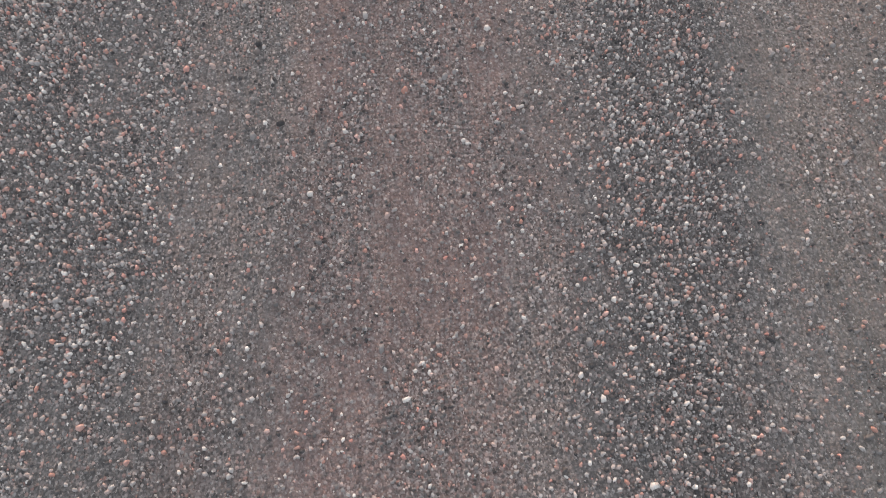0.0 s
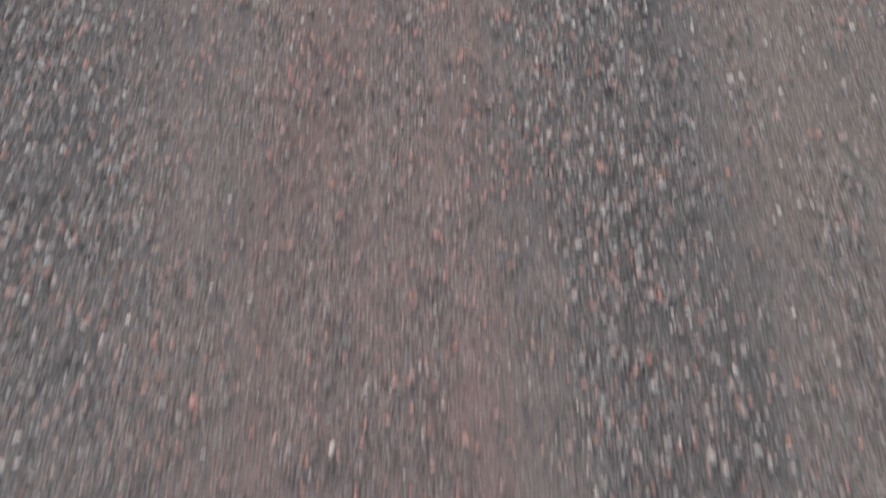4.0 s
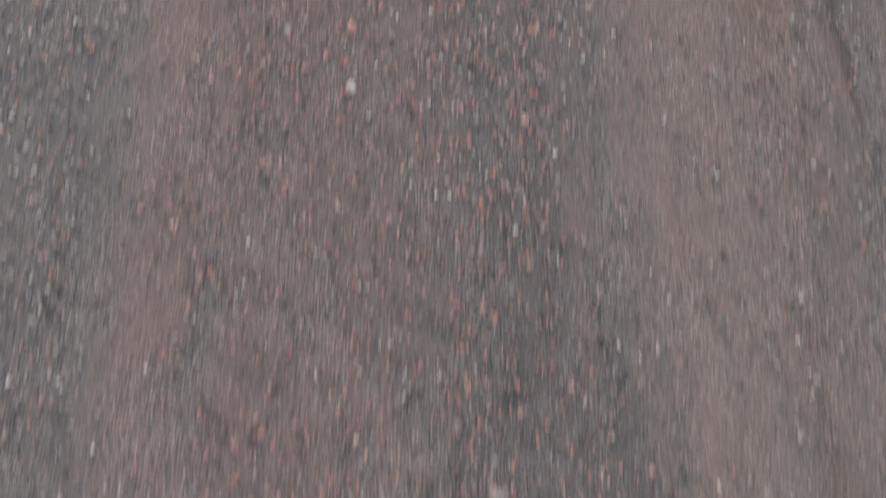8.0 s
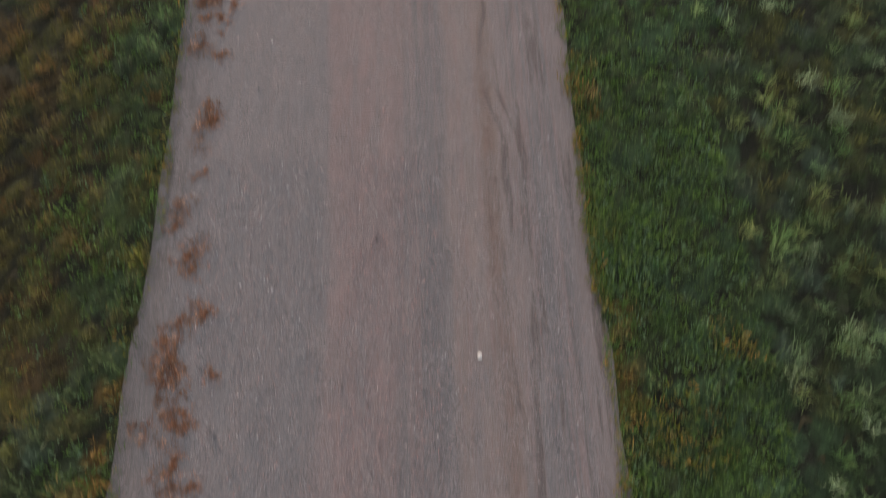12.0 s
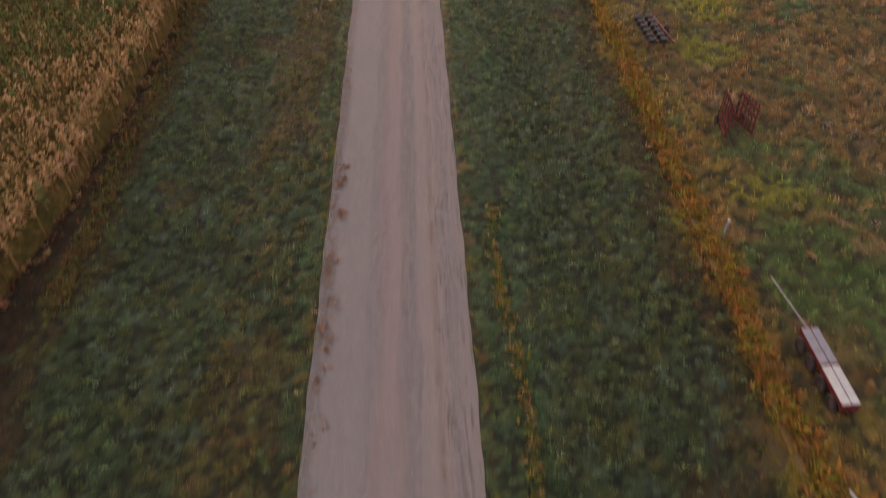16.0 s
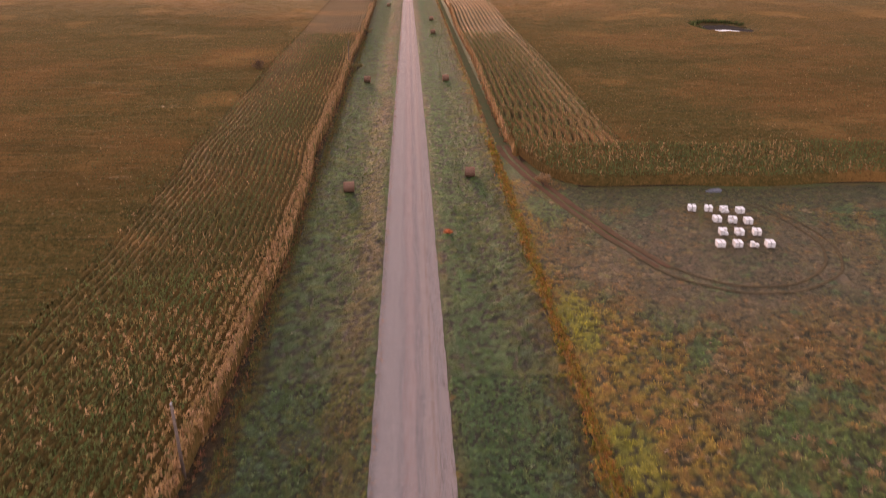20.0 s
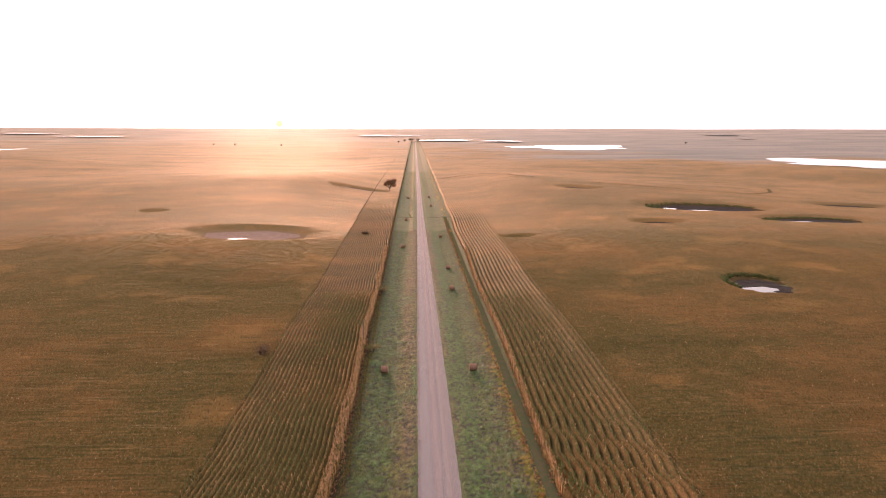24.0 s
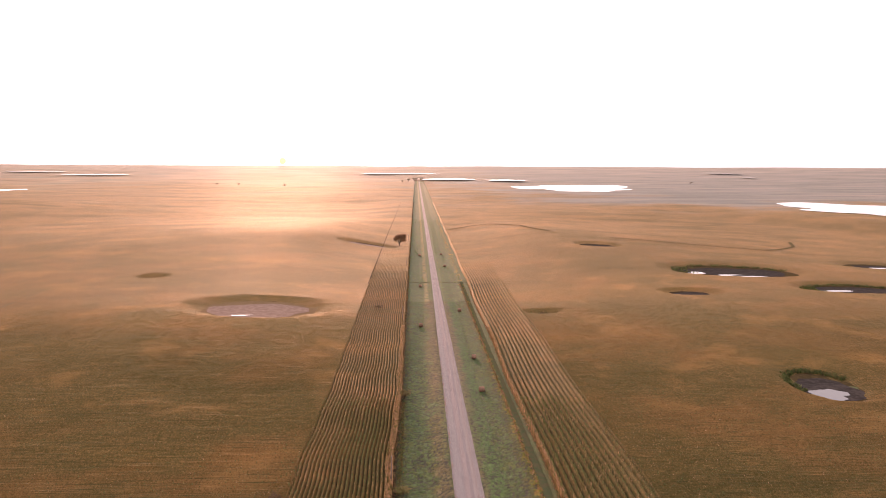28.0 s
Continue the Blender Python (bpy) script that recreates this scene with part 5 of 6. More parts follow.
ribbon("cross_track", [(3, 536.2), (20.4, 536)], 1.2, M_GRASSTRACK, "grassy field crossing beside the road", "track", 0.12)

M_SWALE = soil_material("swale_grass", (0.125, 0.095, 0.048), (0.100, 0.085, 0.042), (0.140, 0.090, 0.048))
ribbon("swale", [(22, 842), (45, 872), (67, 878), (95, 833), (98, 778), (106, 736)], 1.7, M_SWALE, "dark grassy swale winding through far maize", "swale", 2.1)
ribbon("swale", [(150, 700), (210, 686), (270, 680), (292, 699), (330, 743), (352, 790)], 1.6, M_SWALE, "dark grassy swale winding through far maize", "swale", 2.1)


def blob(name, cx, cy, rx, ry, z, material, label, category, seed, wobble=0.15, drape=None, rings=6, k=48):
    """A rounded sheet with an uneven outline."""
    g = np.random.default_rng(seed)
    a = np.arange(k) * 2 * math.pi / k
    ph = g.uniform(0, 6.28, 5)
    r = 1 + wobble * (np.sin(2 * a + ph[0]) * 0.5 + np.sin(3 * a + ph[1]) * 0.5 + np.sin(5 * a + ph[2]) * 0.35 + np.sin(9 * a + ph[3]) * 0.2 + np.sin(14 * a + ph[4]) * 0.12)
    v = [(cx, cy, drape(cx, cy) if drape else z)]
    for i in range(1, rings + 1):
        s = i / rings
        for x, y in zip(cx + np.cos(a) * rx * r * s, cy + np.sin(a) * ry * r * s):
            v.append((x, y, float(drape(x, y)) if drape else z))
    f = [(0, 1 + j, 1 + (j + 1) % k) for j in range(k)]
    for i in range(rings - 1):
        for j in range(k):
            p, q = 1 + i * k + j, 1 + i * k + (j + 1) % k
            f += [(p, p + k, q + k), (p, q + k, q)]
    return tagged(new(name, np_mesh(name, v, f, material, smooth=True)), label, category, kind="structure")


for i, (cx, cy, rx, ry, dd, wet) in enumerate(BASINS):
    # dry pits on the right: dark soil colour stands in for the bowl's shade
    blob("reed_ring", cx, cy, rx * 1.05, ry * 1.05, 0, M_RIM if cx < 0 else M_REED if wet else M_FIELDSOIL, "weedy rim round a shallow pothole in the maize", "weeds", 70 + i, 0.07, lambda x, y: land(x, y) + 0.10, 8)
    if wet or rx > 10:
        blob("pond_mud", cx, cy - ry * 0.12, rx * 0.86, ry * 0.80, 0, M_PALEMUD if cx < 0 else M_MUD, "pale dry mud of an empty pond" if cx < 0 else "dark drying mud of a shrunken pond", "mud", 90 + i, 0.12, lambda x, y: land(x, y) + 0.20, 8)


def wz(cx, cy):
    return float(land(cx, cy)) + 0.30


for i, (cx, cy, rx, ry) in enumerate([(112.8, 331.5, 6.2, 4.6), (160, 549, 6, 5), (176, 543, 11, 2.4), (191, 538, 9, 3.6), (215, 494, 11, 2.2), (308, 598, 12, 2.5), (-90, 440, 6, 0.7)]):
    blob("pond_water", cx, cy, rx, ry, wz(cx, cy), M_WATER, "shallow pond water reflecting the pale sky", "pond", 120 + i, 0.25)
for i, (cx, cy, rx, ry) in enumerate(LAKES):
    blob("lake", cx, cy, rx, ry, float(land(cx, cy - ry * 0.9)) + (2.4 if cy < 2500 else 7.0), M_LAKE, "far lake reflecting the bright sky", "lake", 150 + i, 0.30, None, 3, 72)


# reeds round the nearest pond
g = np.random.default_rng(61)
sets = []
for cx, cy, rx, ry, n, hh in ((115.5, 340, 10.5, 13.5, 1100, 1.4), (228, 497, 27, 15, 700, 1.5), (188, 556, 36, 20, 700, 1.6)):
    a = g.uniform(0, 2 * math.pi, n)
    q = g.uniform(0.82, 1.12, n)
    x, y = cx + np.cos(a) * rx * q, cy + np.sin(a) * ry * q
    ok = np.sin(a - 0.4) > -0.1
    x, y = x[ok], y[ok]
    h = np.full(len(x), hh) * g.uniform(0.6, 1.2, len(x))
    sets.append(blades(x, y, land(x, y), h, h * 0.5, h * 0.12, 8, pick(g, len(x), *GREENM, (0.10, 0.11, 0.04), (0.08, 0.09, 0.035)), g, 0.8, 0.2))
stand("pond_reeds", sets, M_LEAF, "tall green reeds and weeds at the ponds", "reeds")


# two pale stones on the road
M_PALESTONE = plain("pale_stone", (0.62, 0.61, 0.58), 0.85, 0, 0.15, 30)
for sx, sy, sr in ((1.5, 24.7, 0.045), (1.8, 51.5, 0.075)):
    bm = bmesh.new()
    bmesh.ops.create_icosphere(bm, subdivisions=2, radius=sr)
    for v in bm.verts:
        k = 1 + 0.18 * math.sin(v.co.x * 90 + 1) * math.cos(v.co.y * 70) + 0.1 * math.sin(v.co.z * 120)
        v.co = Vector((sx + v.co.x * k * 0.8, sy + v.co.y * k * 1.15, road_z(sx, sy) + sr * 0.5 + v.co.z * k * 0.6))
    tagged(part("pale_stone", bm, M_PALESTONE, smooth=True), "single white stone lying on the gravel road", "stone", "white stones on the road")


# ---- plants that stand alone ----
def tuft_thing(name, h, spread, width, count, cols, seed, label, category, group, lean=0.9, droop=0.35):
    gg = np.random.default_rng(seed)
    k = 9
    x, y = gg.normal(0, spread * 0.35, k), gg.normal(0, spread * 0.35, k)
    v, f, t = blades(x, y, np.zeros(k) - 0.03, np.full(k, h) * gg.uniform(0.6, 1.2, k), np.full(k, spread), np.full(k, width), count, pick(gg, k, *cols), gg, lean, droop)
    return tagged(new(name, np_mesh(name, v, f, M_LEAF, t)), label, category, group)


RUST = [(0.40, 0.195, 0.120), (0.30, 0.145, 0.085), (0.46, 0.27, 0.175), (0.22, 0.125, 0.080)]
def low_weed(r, seed, label):
    """A sprawling dried weed: many small sprigs scattered round its root."""
    gg = np.random.default_rng(seed)
    k = 26
    a, q = gg.uniform(0, 2 * math.pi, k), r * gg.uniform(0, 1, k) ** 0.8
    h = gg.uniform(0.05, 0.12, k)
    v, f, t = blades(np.cos(a) * q, np.sin(a) * q * 1.5, np.zeros(k) - 0.01, h, h * 0.9, np.full(k, 0.011), 7, pick(gg, k, *RUST) * gg.uniform(0.6, 1.3, (k, 1)), gg, 0.8, 0.3)
    return tagged(new("roadside_weed", np_mesh("roadside_weed", v, f, M_LEAF, t)), label, "weed", "weeds on the shoulder")


weed = low_weed(0.22, 201, "low rusty-brown dried weed on the gravel shoulder")
weed2 = low_weed(0.15, 202, "small rusty-brown dried weed on the gravel shoulder")
g = np.random.default_rng(203)
ys = np.concatenate([g.uniform(17.5, 36, 125), g.uniform(18, 25, 75), g.uniform(34, 75, 90)])
for i, yy in enumerate(ys):
    src = weed if i % 2 else weed2
    s = g.uniform(0.45, 1.15) * (0.6 if yy < 21.5 else 1.0 if yy < 60 else 1.4)
    yy += 0.22 * math.sin(yy * 2.1)
    xx = np.interp(yy, [17, 21, 27, 60], [-2.35, -2.42, -2.68, -2.75]) + g.normal(0, 0.19)
    o = src if i < 2 else copy_thing(src, Matrix())
    o.matrix_basis = pose(xx, yy, road_z(xx, yy) - 0.02, 0, 0, g.uniform(0, 360)) @ Matrix.Diagonal((s, s, s, 1))
wy2 = 60 + 340 * g.uniform(0, 1, 1500) ** 1.2
wy2 = wy2[clumpy(wy2 * 0, wy2, 0.45, 3.0) + g.uniform(0, 0.4, len(wy2)) > 0.62]
wx2 = (-2.95 + g.normal(0, 0.16, len(wy2))) * np.interp(wy2, [200, 280, 400], [1.0, 0.95, 0.80])
wh2 = g.uniform(0.06, 0.16, len(wy2)) * np.interp(wy2, [60, 300], [1.0, 1.6])
stand("shoulder_weeds", [blades(wx2, wy2, 0.0 * wx2 - 0.02, wh2, wh2 * 1.3, wh2 * 0.16, 9, pick(g, len(wy2), *RUST), g, 0.9, 0.3, 0.0, 0.8)], M_LEAF, "rusty dried weeds along the gravel shoulder", "weed")
for xx, yy in ((-2.55, 101.2), (-2.85, 101.6), (-2.3, 101.5), (-2.9, 72.8), (-2.7, 73.2)):
    copy_thing(weed, pose(xx, yy, 0.0) ).scale = (1.7, 1.7, 1.7)
for nm, xx, yy, s in (("orange_weed", 3.55, 32.45, 1.0), ("orange_weed", -6.75, 104.0, 1.9), ("orange_weed", 5.0, 164.2, 1.9)):
    o = tuft_thing(nm, 0.34, 0.28, 0.035, 15, [(0.62, 0.17, 0.05), (0.55, 0.13, 0.04), (0.66, 0.22, 0.08)], 210 + int(yy), "bright orange-red dried weed in the verge grass", "weed", "orange weeds")
    o.matrix_basis = pose(xx, yy, float(land(xx, yy))) @ Matrix.Diagonal((s, s, s, 1))


def bush(name, x, y, h, r, cols, seed, label, leaves=900, trunk=True, category="shrub"):
    """A woody plant: a forked stem and a crown of many small leaves in uneven clumps."""
    gg = np.random.default_rng(seed)
    base = new(name)
    base.matrix_basis = pose(x, y, float(land(x, y)) - 0.05)
    tagged(base, label, category)
    bm = bmesh.new()
    ends = []
    t0 = Vector((0, 0, h * 0.30))
    rod(bm, (0, 0, 0), t0, r * 0.07, 8, r * 0.05)
    for i in range(7):
        a = i * 2 * math.pi / 7 + gg.uniform(-0.3, 0.3)
        e = Vector((math.cos(a) * r * gg.uniform(0.35, 0.75), math.sin(a) * r * gg.uniform(0.35, 0.75), h * gg.uniform(0.5, 0.85)))
        rod(bm, t0, e, r * 0.04, 6, r * 0.012)
        ends.append(e)
        for k in range(2):
            e2 = e + Vector((gg.normal(0, r * 0.22), gg.normal(0, r * 0.22), h * gg.uniform(0.02, 0.16)))
            rod(bm, e.lerp(t0, 0.3), e2, r * 0.018, 5, r * 0.006)
            ends.append(e2)
    part("trunk", bm, M_BARK, base)
    c = np.array([ends[i] for i in gg.integers(0, len(ends), leaves)])
    pt = c + gg.normal(0, 1, (leaves, 3)) * np.array([r * 0.17, r * 0.17, h * 0.075])
    s = np.full(leaves, r * 0.11)
    v, f, t = blades(pt[:, 0], pt[:, 1], pt[:, 2], s, s, s * 0.8, 2, pick(gg, leaves, *cols), gg, 0.8, 0.5)
    cr = new("crown", np_mesh("crown", v, f, M_LEAF, t))
    cr.parent = base
    return base


M_BARK = plain("bark", (0.12, 0.09, 0.07), 0.95, 0, 0.5, 20)
bush("shrub", 20.9, 181, 1.7, 1.5, [*DRY, (0.30, 0.22, 0.15)], 301, "pale dried shrub at the corner of the maize")
bush("shrub", -14.6, 333, 2.6, 2.0, [(0.12, 0.06, 0.03), (0.16, 0.075, 0.035), *OLIVE], 302, "reddish-brown shrub at the edge of the maize")
bush("shrub", -13.9, 273, 1.9, 1.8, [*OLIVE, (0.19, 0.13, 0.035)], 303, "olive-yellow shrub on the verge")
bush("shrub", -39.2, 266.5, 4.6, 1.5, [(0.085, 0.050, 0.030), (0.10, 0.055, 0.035)], 304, "dark bush standing in the maize")
bush("shrub", -28.9, 458, 2.6, 2.0, [(0.07, 0.055, 0.02), (0.10, 0.06, 0.03)], 305, "dark bush in the maize")
bush("tree", -25, 706, 10.5, 5.0, [(0.33, 0.17, 0.10), (0.38, 0.20, 0.11), (0.27, 0.16, 0.08)], 306, "lone broad tree with russet leaves by the road", 3200, True, "tree")
for i, (xx, yy, hh) in enumerate([(-16, 2700, 20), (-40, 2740, 12), (10, 2780, 17), (-62, 2650, 9), (-560, 2300, 8), (-640, 2350, 7), (-400, 2200, 8), (940, 2500, 10)]):
    bush("tree", xx, yy, hh, hh * 0.55, [(0.10, 0.09, 0.055), (0.13, 0.10, 0.065)], 310 + i, "far dark tree on the plain", 500, True, "tree")


# ---- power poles along the left maize ----
M_WOOD = plain("weathered_wood", (0.20, 0.15, 0.12), 0.9, 0, 0.4, 10)
M_STEEL = plain("galvanised_steel", (0.45, 0.45, 0.46), 0.45, 0.8, 0.2, 8)


def power_pole(x, y, h=7.0):
    base = new("power_pole")
    base.matrix_basis = pose(x, y, float(land(x, y)) - 0.3, 0, 1.2, 0)
    tagged(base, "weathered wooden pole at the edge of the maize", "pole", "poles along the maize")
    part("pole", rod(bmesh.new(), (0, 0, 0), (0, 0, h + 0.3), 0.15, 12, 0.10), M_WOOD, base, smooth=True)
    part("cap", rod(bmesh.new(), (0, 0, h + 0.3), (0, 0, h + 0.38), 0.11, 12, 0.05), M_STEEL, base)
    bm = bmesh.new()
    box(bm, (0, 0.16, h - 0.25), (0.10, 0.10, 0.35), None, 0.015)
    part("bracket", bm, M_STEEL, base)
    return base


power_pole(-17.1, 120.2)
power_pole(-16.6, 277.2)
power_pole(-17.2, 434)
power_pole(-17.6, 591)
power_pole(-18.0, 745)


# ---- round hay bales ----
def hay_material():
    m = Mat("hay", 0.95, 0.1)
    x = m.n("TexCoord").outputs["Object"]
    wr = m.n("TexWave", x, Scale=5.0, Distortion=2.5, Detail=3.0)
    c = m.mix(m.step(wr.outputs["Fac"], 0.25, 0.8), (0.115, 0.060, 0.042), (0.265, 0.150, 0.100))
    c = m.mix(m.step(m.n("TexNoise", x, Scale=14.0, Detail=5.0).outputs[0], 0.5, 0.72, 0.0, 0.7), c, (0.36, 0.24, 0.15))
    return m.done(c, m.n("TexNoise", x, Scale=40.0, Detail=4.0).outputs[0], 0.9, 0.04)


M_HAY = hay_material()


def hay_bale():
    """A round bale on its side, slightly sagged, with dished ends."""
    base = new("hay_bale")
    gg = np.random.default_rng(401)
    bm = bmesh.new()
    n, R, L = 36, 0.84, 1.62
    prof = [(-L / 2, R * 0.90), (-L / 2 + 0.08, R * 0.985)] + [(t, R * (1.0 + 0.012 * math.sin(t * 14))) for t in np.linspace(-L / 2 + 0.2, L / 2 - 0.2, 9)] + [(L / 2 - 0.08, R * 0.985), (L / 2, R * 0.90)]
    rings = []
    for px, pr in prof:
        rg = []
        for j in range(n):
            a = 2 * math.pi * j / n
            r = pr * (1 + gg.uniform(-0.012, 0.012))
            zz = R + math.sin(a) * r
            rg.append(bm.verts.new((px, math.cos(a) * r * 1.02, max(0.0, zz * (0.96 if zz > 0.5 else 1)) )))
        rings.append(rg)
    for p, q in zip(rings, rings[1:]):
        for j in range(n):
            bm.faces.new((p[j], p[(j + 1) % n], q[(j + 1) % n], q[j]))
    part("roll", bm, M_HAY, base, smooth=True)
    for s in (-1, 1):
        bm = bmesh.new()
        prev = None
        for k, rr in enumerate((0.90, 0.72, 0.50, 0.28, 0.10)):
            rg = [bm.verts.new((s * (L / 2 - 0.012 * (k % 2) - 0.01 * k), math.cos(2 * math.pi * j / n) * rr * R, R * 0.98 + math.sin(2 * math.pi * j / n) * rr * R * 0.97)) for j in range(n)]
            if prev:
                for j in range(n):
                    bm.faces.new((prev[j], prev[(j + 1) % n], rg[(j + 1) % n], rg[j]))
            prev = rg
        bm.faces.new(prev)
        part("end_face", bm, M_HAY, base, "coiled dry stalk ends")
    for t in np.linspace(-0.6, 0.6, 5):
        bm = bmesh.new()
        bmesh.ops.create_cone(bm, cap_ends=False, segments=36, radius1=R * 1.016, radius2=R * 1.016, depth=0.05, matrix=Matrix.Translation((t, 0, R * 0.985)) @ pose(0, 0, 0, 0, 90, 0))
        part("wrap_band", bm, M_TWINE, base)
    return tagged(base, "weathered brown round hay bale lying in the grass", "hay bale", "hay bales beside the road")


M_TWINE = plain("twine_net", (0.24, 0.15, 0.11), 0.8, 0, 0.3, 30)
BALES = [(-9.6, 104.4, 4), (9.8, 108.3, -7), (-9.4, 181.2, 3), (9.9, 187.3, -3), (9.6, 260.7, 2), (-10.6, 259.5, -3), (9.0, 341, 5), (9.6, 377, -3), (-9.2, 426.5, 2), (9.4, 457, 4), (-8.9, 523, 0), (8.2, 600, 3), (7.8, 662, 0), (-8.6, 655, 0)]
first = hay_bale()
for i, (xx, yy, rz) in enumerate(BALES):
    o = first if i == 0 else copy_thing(first, Matrix())
    o.matrix_basis = pose(xx, yy, float(land(xx, yy)) + 0.0, 0, 0, rz)


# ---- bee hives on pallets ----
M_WHITE = plain("white_paint", (0.80, 0.80, 0.79), 0.55, 0, 0.08, 6, (0.72, 0.71, 0.68))
M_LIDM = plain("white_tin_lid", (0.74, 0.75, 0.77), 0.4, 0.1, 0.08, 8)
M_PALLET = plain("pallet_wood", (0.25, 0.20, 0.15), 0.9, 0, 0.4, 14)


def hive(tall):
    base = new("beehive")
    z = 0.0
    for k in range(2 if tall else 1):
        bm = bmesh.new()
        box(bm, (0, 0, z + 0.155), (0.42, 0.51, 0.29), None, 0.012)
        part("box", bm, M_WHITE, base)
        bm = bmesh.new()
        box(bm, (0, -0.262, z + 0.24), (0.12, 0.02, 0.03), None, 0.004)
        part("hand_hold", bm, M_WHITE, base)
        z += 0.30
    bm = bmesh.new()
    box(bm, (0, 0, z + 0.045), (0.46, 0.55, 0.07), None, 0.015)
    part("lid", bm, M_LIDM, base)
    bm = bmesh.new()
    box(bm, (0, -0.27, 0.03), (0.30, 0.05, 0.02), None, 0.004)
    part("landing_board", bm, M_PALLET, base)
    return tagged(base, "white painted beehive of two boxes" if tall else "low white painted beehive of one box", "beehive", "hives in the meadow")


def pallet():
    base = new("pallet")
    for i in range(7):
        bm = bmesh.new()
        box(bm, (0, -0.56 + i * 0.187, 0.12), (1.2, 0.13, 0.02), None, 0.004)
        part("slat", bm, M_PALLET, base)
    for i in (-0.5, 0, 0.5):
        bm = bmesh.new()
        box(bm, (i, 0, 0.055), (0.09, 1.2, 0.11), None, 0.006)
        part("bearer", bm, M_PALLET, base)
    return tagged(base, "grey wooden pallet under beehives on bare ground", "pallet", "hive pallets")


HIVES = [(40.4, 170.0, "TTTT"), (42.7, 169.7, "TTTT"), (44.8, 169.2, "TLTT"), (46.9, 168.8, "TTTT"), (42.4, 165.9, "TTTT"), (44.4, 165.5, "LTTT"), (46.4, 165.1, "TTTT"),
         (41.5, 161.7, "TLTT"), (43.6, 161.5, "LTTT"), (45.9, 161.4, "TTTT"), (39.6, 158.0, "TTTT"), (41.8, 157.9, "TTTT"), (43.9, 157.9, "TL--"), (45.9, 157.7, "TTTT")]
tall, low, pal = hive(True), hive(False), pallet()
used = {tall: False, low: False, pal: False}


def place(src, m):
    """The first use moves the thing itself, later ones copy it."""
    if used[src]:
        return copy_thing(src, m)
    used[src] = True
    src.matrix_basis = m
    return src


g = np.random.default_rng(402)
for xx, yy, code in HIVES:
    turn = g.uniform(-6, 6) - 8
    b = pose(xx, yy, float(land(xx, yy)) + 0.01, 0, 0, turn)
    place(pal, b)
    for ch, (ox, oy) in zip(code, ((-0.29, -0.30), (0.29, -0.30), (-0.29, 0.30), (0.29, 0.30))):
        if ch != "-":
            place(tall if ch == "T" else low, b @ pose(ox, oy, 0.131, 0, 0, g.uniform(-3, 3)))
bm = bmesh.new()
for k in range(3):
    box(bm, (46.5 + 0.25 * k, 177.2 + 0.1 * k, float(land(46.5, 177.2)) + 0.08 + 0.1 * k), (2.2 - 0.3 * k, 0.9, 0.10), pose(0, 0, 0, 0, 0, 8 * k), 0.01)
tagged(part("board_stack", bm, plain("grey_boards", (0.16, 0.17, 0.20), 0.8)), "stack of grey weathered boards by the maize", "boards")


# ---- old farm machines in the meadow ----
M_RED = plain("faded_red_paint", (0.17, 0.024, 0.026), 0.5, 0.1, 0.45, 6, (0.13, 0.045, 0.04))
M_RUST = plain("rusted_iron", (0.085, 0.052, 0.045), 0.85, 0.3, 0.5, 10)
M_GALV = plain("dull_galvanised_lid", (0.25, 0.24, 0.27), 0.6, 0.2, 0.15, 4)
M_PALE = plain("pale_weathered_lid", (0.46, 0.455, 0.45), 0.6, 0.15, 0.15, 4)
M_TYRE = plain("old_rubber", (0.03, 0.03, 0.032), 0.9, 0, 0.3, 18)
M_YEL = plain("faded_yellow_paint", (0.42, 0.28, 0.05), 0.6, 0.05, 0.3, 6)
M_GRN = plain("faded_green_paint", (0.05, 0.12, 0.05), 0.6, 0.05, 0.3, 6)


def wheel(parent, c, r, wdt):
    """A tyre on its rim, axle along x."""
    bm = bmesh.new()
    prof = [(r * 0.62, -0.5), (r * 0.92, -0.5), (r, -0.3), (r, 0.3), (r * 0.92, 0.5), (r * 0.62, 0.5)]
    n = 20
    rg = [[bm.verts.new((c[0] + w_ * wdt, c[1] + math.cos(2 * math.pi * j / n) * q, c[2] + math.sin(2 * math.pi * j / n) * q)) for j in range(n)] for q, w_ in prof]
    for i in range(len(rg)):
        p, q = rg[i], rg[(i + 1) % len(rg)]
        for j in range(n):
            bm.faces.new((p[j], p[(j + 1) % n], q[(j + 1) % n], q[j]))
    wh = part("wheel", rod(bmesh.new(), (c[0] - wdt * 0.3, c[1], c[2]), (c[0] + wdt * 0.3, c[1], c[2]), r * 0.62, 16), M_RUST, parent)
    part("tyre", bm, M_TYRE, wh, smooth=True)
    return wh


